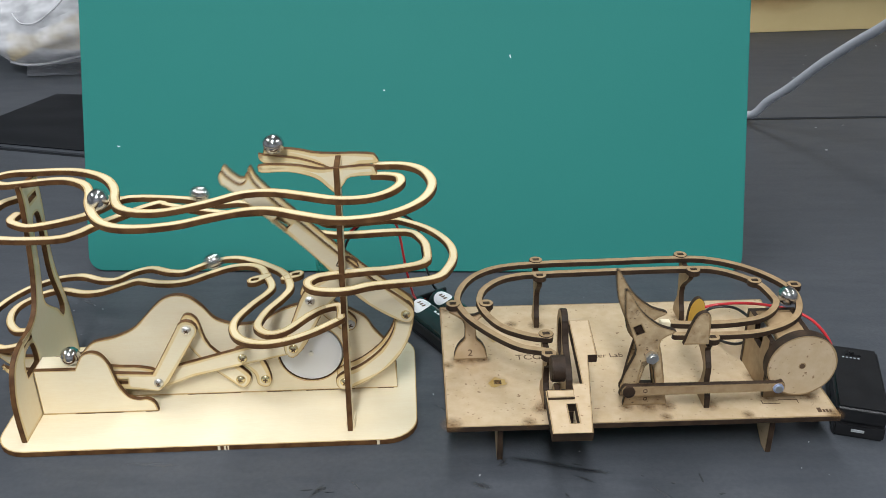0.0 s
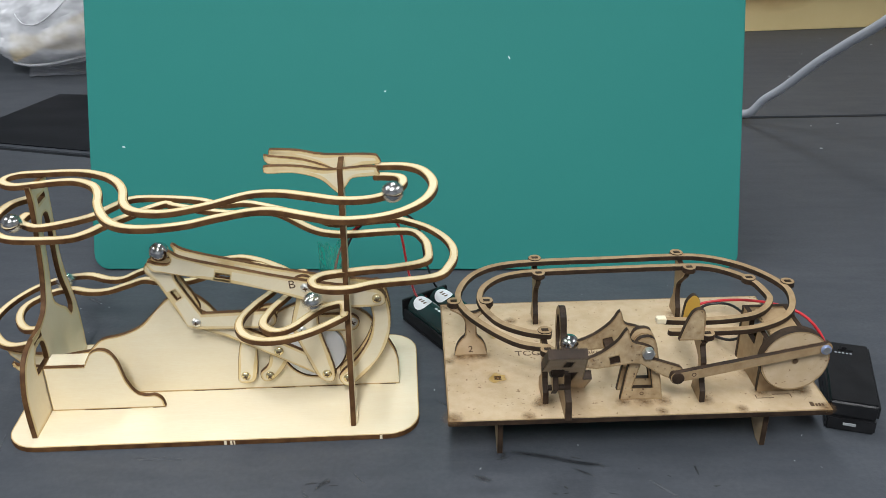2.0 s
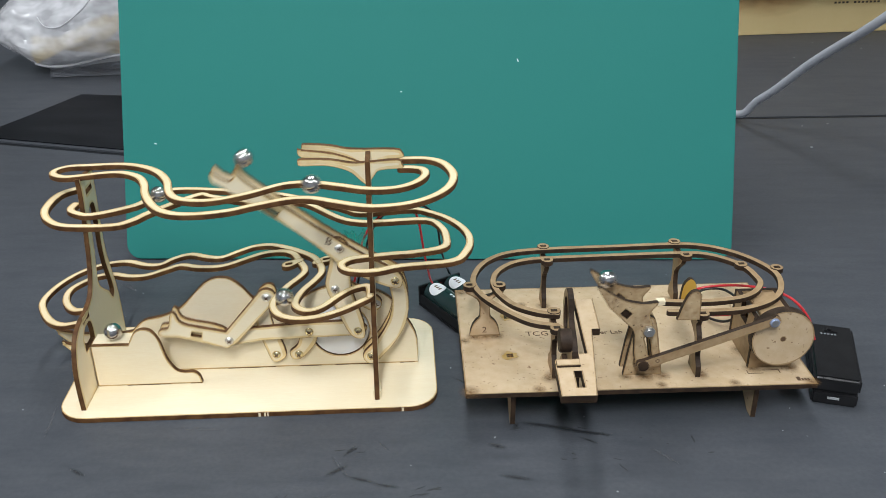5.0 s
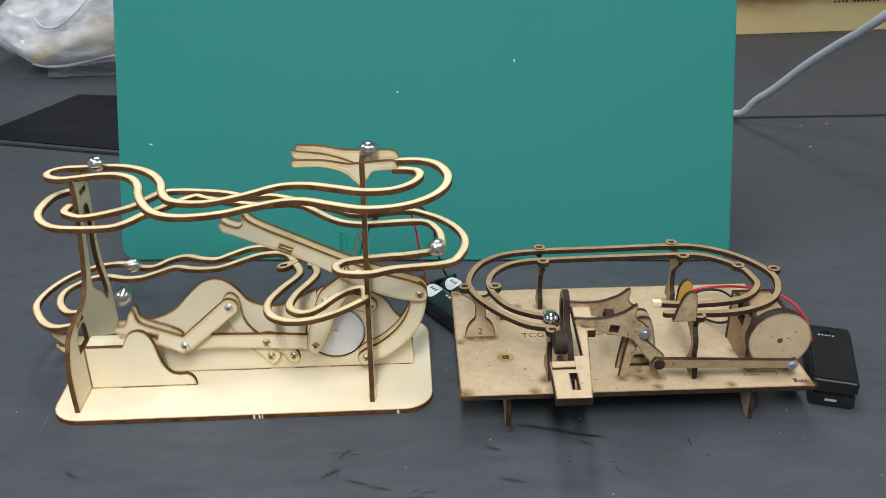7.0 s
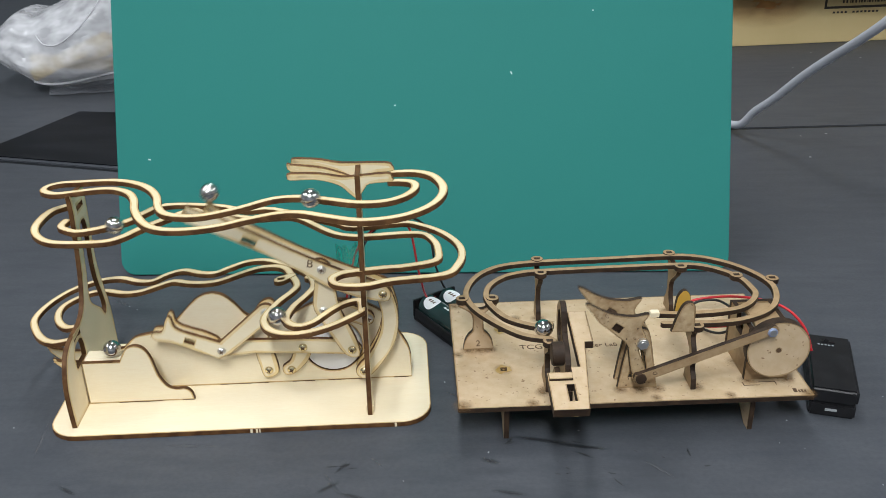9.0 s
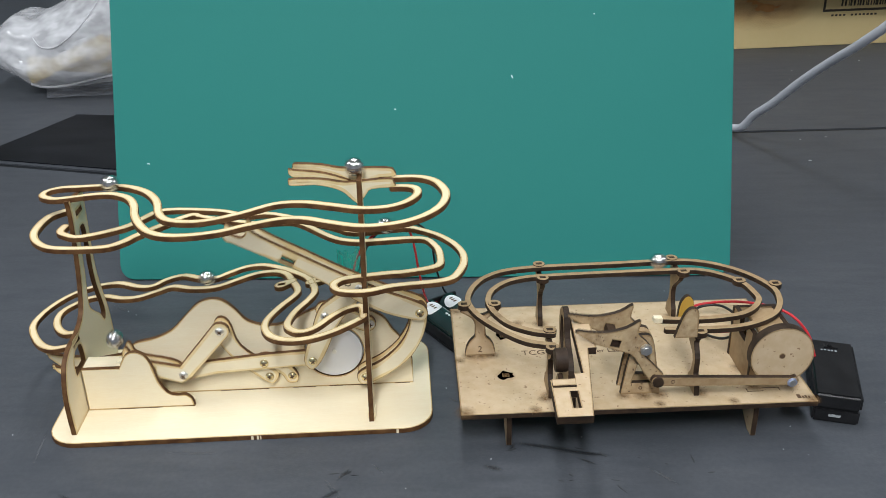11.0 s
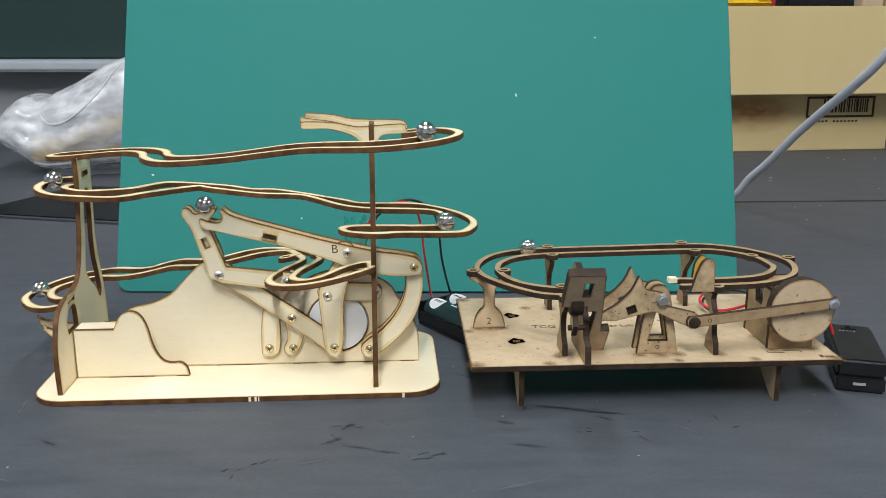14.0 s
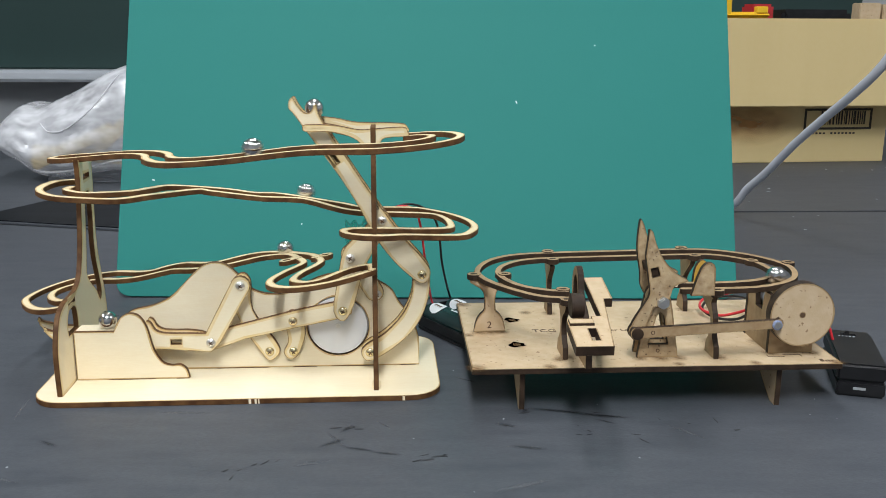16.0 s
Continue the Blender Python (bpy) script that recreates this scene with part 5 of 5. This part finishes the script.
attach("black_wire", wire_mesh("black_wire", [(0.185, 0.056, 0.044), (0.176, 0.064, 0.034), (0.167, 0.080, 0.030), (0.163, 0.094, 0.032), (0.172, 0.103, 0.036), (0.186, 0.098, 0.039), (0.190, 0.070, 0.044)], 0.9, BLACK_WIRE), small, "thin black wire")

# ---------------------------------------------------------------- battery boxes
def switch_box():
    e = empty("battery_box", pose(0.4605, 0.0185, 0, 0, 0, -15), "closed black plastic battery box with a switch", "battery box")
    part("lid", block_bm(0, 0, 9.6, 28.5, 68, 20.5, 1.8, 3), BLACK_PLASTIC, e)
    part("tray", block_bm(0.5, 0.5, 0, 28, 67.5, 9.4, 1.2), BLACK_PLASTIC, e)
    part("switch", block_bm(9, 57, 20.0, 18, 60.6, 21.4, 0.4), BLACK_PLASTIC, e, "sliding black switch")
    part("switch_knob", block_bm(11, 57.4, 21.2, 14, 60.2, 22.8, 0.4), BLACK_PLASTIC, e)
    part("latch_slot", block_bm(10, -0.1, 4.6, 17, 0.9, 6.2, 0.1), CHIP, e, "pale latch slot")
    for i in range(5):
        part("printed_mark", block_bm(7 + i * 2.2, 54.0, 20.47, 8.2 + i * 2.2, 55.2, 20.55, 0), ALU, e, "small pale printed mark", True)
    return e


def open_box():
    e = empty("battery_holder", pose(0.2050, 0.140, 0, 0, 0, -54) @ Matrix.Scale(1.14, 4), "open black holder with two dark battery cells", "battery holder")
    part("tray", block_bm(0, 0, 0, 58, 33, 3, 0.8), BLACK_PLASTIC, e)
    for b in ((0, 0, 2.5, 2, 33, 15), (56, 0, 2.5, 58, 33, 15), (2, 0, 2.5, 56, 1.6, 9), (2, 31.4, 2.5, 56, 33, 9), (2, 15.7, 2.5, 56, 17.3, 7)):
        part("side_wall", block_bm(*b, 0.4), BLACK_PLASTIC, e)
    for y in (8.7, 24.3):
        cell = part("battery", rod_bm(29, y, 10.3, 7.1, 50, "x", 32, 0.8), BATTERY_SKIN, e, "dark green printed battery cell")
        part("terminal", rod_bm(54.6, y, 10.3, 2.6, 1.6, "x", 16), ZINC, cell)
        bm = bmesh.new()
        rings = []
        for k in range(6):
            ring_verts = []
            for i in range(24):
                u = 2 * math.pi * i / 24
                px, pw = 13 + 6.0 * k / 5 * math.cos(u), 0.85 * k / 5 * math.sin(u) + 0.3
                ring_verts.append(bm.verts.new((px / 1000, (y - 7.2 * math.sin(pw)) / 1000, (10.3 + 7.2 * math.cos(pw)) / 1000)))
            rings.append(ring_verts)
        for r0, r1 in zip(rings, rings[1:]):
            for i in range(24):
                bm.faces.new((r0[i], r1[i], r1[(i + 1) % 24], r0[(i + 1) % 24]))
        bmesh.ops.remove_doubles(bm, verts=bm.verts, dist=1e-7)
        part("print_disc", bm, LABEL_WHITE, cell, "white round print", True)
        for k in range(3):
            part("print_bar", block_bm(10.4 + 2.4 * k, y - 3.0, 17.2, 11.4 + 2.4 * k, y - 0.6, 17.52, 0), INK, cell, "dark printed bar", True)
        for k in range(6):
            part("print_bar", block_bm(25 + 3 * k, y - 1.0, 17.2, 27 + 3 * k, y + 0.4, 17.5, 0), LABEL_WHITE, cell, "pale printed bar", True)
    return e


switch_box()
open_box()


# ---------------------------------------------------------------- marbles
def marble():
    bm = bmesh.new()
    bmesh.ops.create_uvsphere(bm, u_segments=40, v_segments=24, radius=0.0056)
    return new("marble", mesh_of("marble", bm, STEEL))


MARBLES = [tagged(marble(), "polished steel marble running through the plywood machine", "marble", "steel marbles") for _ in range(5)]
LONE = tagged(marble(), "polished steel marble running round the oval track", "marble", "steel marbles")

# way of a marble through the large machine: crank turns since its release at the top, x, y, z in mm
TURN_S = 360 / 266.43
FORK_WAY = [(0.0, 149, 31, 167), (0.074, 150, 31, 168), (0.148, 155, 32, 167), (0.222, 168, 31, 164), (0.296, 189, 31, 162)]
UPPER_WAY = [(0.371, 210, 35, 156), (0.445, 223, 21, 158), (0.519, 224, 3, 158), (0.593, 216, -11, 158), (0.667, 198, -17, 156), (0.741, 179, -14, 155), (0.815, 162, 0, 153), (0.889, 141, 3, 151), (0.963, 115, 0, 149), (1.0, 82, -4, 146), (1.074, 62, 16, 144), (1.148, 53, 46, 143), (1.222, 41, 67, 142), (1.296, 13, 80, 139), (1.371, -3, 70, 138)]
MIDDLE_WAY = [(1.459, -13, 64, 121), (1.556, -10, 47, 121), (1.667, 6, 47, 119), (1.741, 28, 54, 117), (1.815, 41, 75, 116), (1.889, 56, 96, 114), (1.963, 75, 100, 113), (2.11, 145, 101, 106), (2.182, 176, 88, 104), (2.254, 211, 78, 100), (2.326, 239, 61, 98), (2.398, 228, 25, 99), (2.471, 196, 10, 102)]
LOWER_WAY = [(2.543, 177, 8, 91), (2.615, 159, 15, 76), (2.687, 140, 2, 73), (2.759, 130, 16, 72), (2.831, 135, 37, 72), (2.903, 142, 56, 72), (2.975, 140, 71, 71), (3.047, 131, 93, 69), (3.135, 105, 104, 65), (3.2, 74, 95, 61), (3.265, 45, 106, 57), (3.33, 15, 103, 53), (3.396, -15, 107, 48), (3.461, -29, 90, 47), (3.526, -34, 66, 45), (3.63, -19, 43, 44), (3.741, 4, 35, 41), (3.852, 18, 34, 40)]
LIFT_WAY = [(4.148, 22, 34, 39), (4.222, 22, 34, 41), (4.296, 30, 34, 67), (4.371, 58, 34, 98), (4.445, 81, 34, 109), (4.519, 85, 34, 107), (4.593, 79, 34, 105), (4.667, 77, 34, 113), (4.741, 85, 34, 134), (4.815, 111, 34, 157), (4.889, 141, 34, 170), (4.963, 151, 34, 168)]
BIG_WAY = FORK_WAY + UPPER_WAY + MIDDLE_WAY + LOWER_WAY + LIFT_WAY
# how far each marble runs ahead of or behind the crank, in turns
LAGS = [
    [(-0.16, 0), (0, 0), (0.5, 0), (1, 0), (1.5, -0.06), (2, 0.01), (3, 0.04), (3.5, -0.02), (4, -0), (5.55, 0), (6.06, 0), (6.59, 0), (7, 0), (7.5, 0), (8, -0.05), (8.5, -0.03), (9, -0.03), (11.5, -0.06), (12, -0), (12.29, 0), (12.81, 0), (13.33, 0), (13.5, 0.06), (14, 0.12), (14.5, 0.11), (15, 0.12), (16, 0.14)],
    [(0, -0.03), (0.5, -0.04), (1, -0.02), (2.5, -0), (3, -0), (3.5, 0.04), (4, -0), (4.2, 0), (4.71, 0), (5.24, 0), (6.3, 0.06), (6.5, 0.04), (7, 0), (7.5, -0.01), (8, -0.05), (8.5, -0.06), (9, -0.04), (10.94, 0), (11.46, 0), (11.98, 0), (12.5, 0.09), (13, 0.05), (13.5, -0), (14, -0.01), (14.5, 0.12), (15, 0.08), (16, 0.12)],
    [(0, -0.11), (0.5, -0.11), (1, -0.19), (1.5, -0.17), (2, -0.22), (2.5, -0.16), (2.85, 0), (3.36, 0), (3.89, 0), (4, -0.03), (6.3, 0.11), (7, 0.1), (7.5, 0.09), (8, 0.09), (8.5, 0.05), (9, 0.14), (9.6, 0), (10.11, 0), (10.63, 0), (11.5, 0.04), (12, -0.01), (12.5, 0.01), (13, -0.03), (13.5, -0.07), (14, -0.08), (14.5, -0.03), (15, -0.14), (16, 0), (16.34, 0)],
    [(0, 0.04), (0.5, 0), (1, 0.08), (1.5, 0), (2.01, 0), (2.54, 0), (3, 0.05), (3.5, 0.04), (4, -0), (6.5, 0.05), (7, 0.03), (8.25, 0), (8.76, 0), (9.29, 0), (11.5, 0.01), (12, -0.04), (12.5, -0.02), (13, -0), (13.5, 0.07), (14, 0.02), (14.5, 0.07), (14.99, 0), (15, -0.03), (15.51, 0), (16.03, 0)],
    [(0, 0), (0.15, 0), (0.66, 0), (1.19, 0), (1.5, 0.03), (2, 0.01), (2.5, -0), (3, -0.06), (3.5, -0.08), (4, -0.09), (6.9, 0), (7.41, 0), (7.94, 0), (8.5, 0.05), (9, 0.05), (11.5, -0.05), (12, -0.09), (13.5, -0), (13.64, 0), (14.16, 0), (14.68, 0), (15, 0.01), (16, 0)],
]
# way round the oval: seconds since it passes the far end, x, y, z in mm
SMALL_WAY = [(0, 200, 58, 70), (0.12, 193, 84, 70.5), (0.25, 166, 103, 71), (0.5, 93, 107.5, 70.5), (0.65, 50, 106, 69.5), (0.714, 31, 99, 69), (0.814, 17, 84, 68), (0.93, 22, 51, 67), (1.03, 41, 31, 66.5), (1.13, 53, 25.5, 65.5), (1.78, 58, 26, 62), (1.93, 66.5, 26, 59.8), (2.03, 70.3, 26, 60), (2.13, 70.3, 26, 69), (2.23, 73.5, 26, 81), (2.33, 90, 25.5, 90), (2.43, 124, 27, 80), (2.53, 175, 33, 70), (2.63, 199, 51, 70)]
SMALL_LAP = 2 * 360 / 268.1
# seconds by which the lone marble runs ahead of the lifter's beat
LONE_AHEAD = ((0, 0), (7.8, 0), (8.0, 0.06), (8.2, 0.108), (8.4, 0.15), (8.6, 0.167), (8.8, 0.2), (9.3, 0.2), (9.9, 0), (10.6, 0), (11.0, 0.08), (11.4, 0.105), (11.7, 0.105), (12.2, 0), (13.2, 0), (13.5, 0.05), (13.7, 0.083), (14.4, 0.1), (14.9, 0))


def along(way, u, lap):
    """Place at u on a closed way, with smooth pieces between its stops."""
    u %= lap
    n = len(way)
    i = max(k for k in range(n) if way[k][0] <= u) if u >= way[0][0] else -1
    def at(k):
        s = way[k % n]
        return s[0] + lap * (k // n), Vector(s[1:])
    (t0, a), (t1, b), (t2, c), (t3, d) = (at(i + k) for k in (-1, 0, 1, 2))
    f = (u - t1) / (t2 - t1)
    mb, mc = (c - a) / (t2 - t0) * (t2 - t1), (d - b) / (t3 - t1) * (t2 - t1)
    return (2 * f ** 3 - 3 * f * f + 1) * b + (f ** 3 - 2 * f * f + f) * mb + (-2 * f ** 3 + 3 * f * f) * c + (f ** 3 - f * f) * mc


def lag(rows, t):
    """Straight between the given times."""
    if t <= rows[0][0]:
        return rows[0][1]
    for (t0, a), (t1, b) in zip(rows, rows[1:]):
        if t <= t1:
            f = (t - t0) / (t1 - t0)
            return a + (b - a) * f
    return rows[-1][1]


def paddle_tilt(t):
    """The lifter's horns press the paddle's tail at the bottom of their swing."""
    p = (225 + 268.1 * t + 42) % 360
    return lag(((0, -10), (12, 0), (26, 25), (41, 33), (45, 37), (60, 52), (83, 46), (94, 37), (120, -10)), p)


def motions():
    times = [k / 15 for k in range(241)]
    states = [linkage(t) for t in times]
    for ob, a, b, a0, b0 in LINKS:
        walk(ob, [(t, Matrix.Translation((j[a][0] / 1000, 0, j[a][1] / 1000)) @ Matrix.Rotation(-turn_of(j[a], j[b], a0, b0), 4, "Y")) for t, j in zip(times, states)])
    walk(wheel, [(t, Matrix.Translation((HUB[0] / 1000, 0, HUB[1] / 1000)) @ Matrix.Rotation(-radians(big_phase(t)), 4, "Y")) for t in times])
    home = math.atan2(HOME_SMALL_J[1] - DRAWN_PIVOT[1], HOME_SMALL_J[0] - DRAWN_PIVOT[0])
    ends = [rod_ends(t) for t in times]
    walk(disc, [(t, Matrix.Translation((WH[0] / 1000, 0, WH[1] / 1000)) @ Matrix.Rotation(-radians(small_phase(t)), 4, "Y")) for t in times])
    walk(rod, [(t, Matrix.Translation((j[0] / 1000, 0, j[1] / 1000)) @ Matrix.Rotation(-math.atan2(p[1] - j[1], p[0] - j[0]), 4, "Y")) for t, (j, p) in zip(times, ends)])
    walk(lifter, [(t, Matrix.Translation((PIVOT[0] / 1000, 0, PIVOT[1] / 1000)) @ Matrix.Rotation(-(math.atan2(j[1] - PIVOT[1], j[0] - PIVOT[0]) - home), 4, "Y")) for t, (j, p) in zip(times, ends)])
    walk(paddle, [(t, Matrix.Translation((0, GP[0] / 1000, GP[1] / 1000)) @ Matrix.Rotation(-radians(paddle_tilt(t)), 4, "X")) for t in times])
    start = 6.6
    for k, ob in enumerate(MARBLES):
        rows, way, last = [], 0.0, None
        for t in times:
            p = BIG @ (along(BIG_WAY, (t - start) / TURN_S + k + lag(LAGS[k], t), 5.0) / 1000)
            way += 0 if last is None else (p - last).length
            last = p
            rows.append((t, Matrix.Translation(p) @ Matrix.Rotation(way / 0.0058 * 0.35, 4, "Y")))
        walk(ob, rows)
    rows = []
    for t in times:
        p = SMALL @ (along(SMALL_WAY, t + lag(LONE_AHEAD, t), SMALL_LAP) / 1000)
        rows.append((t, Matrix.Translation(p) @ Matrix.Rotation(t * 4.0, 4, "Y")))
    walk(LONE, rows)


motions()
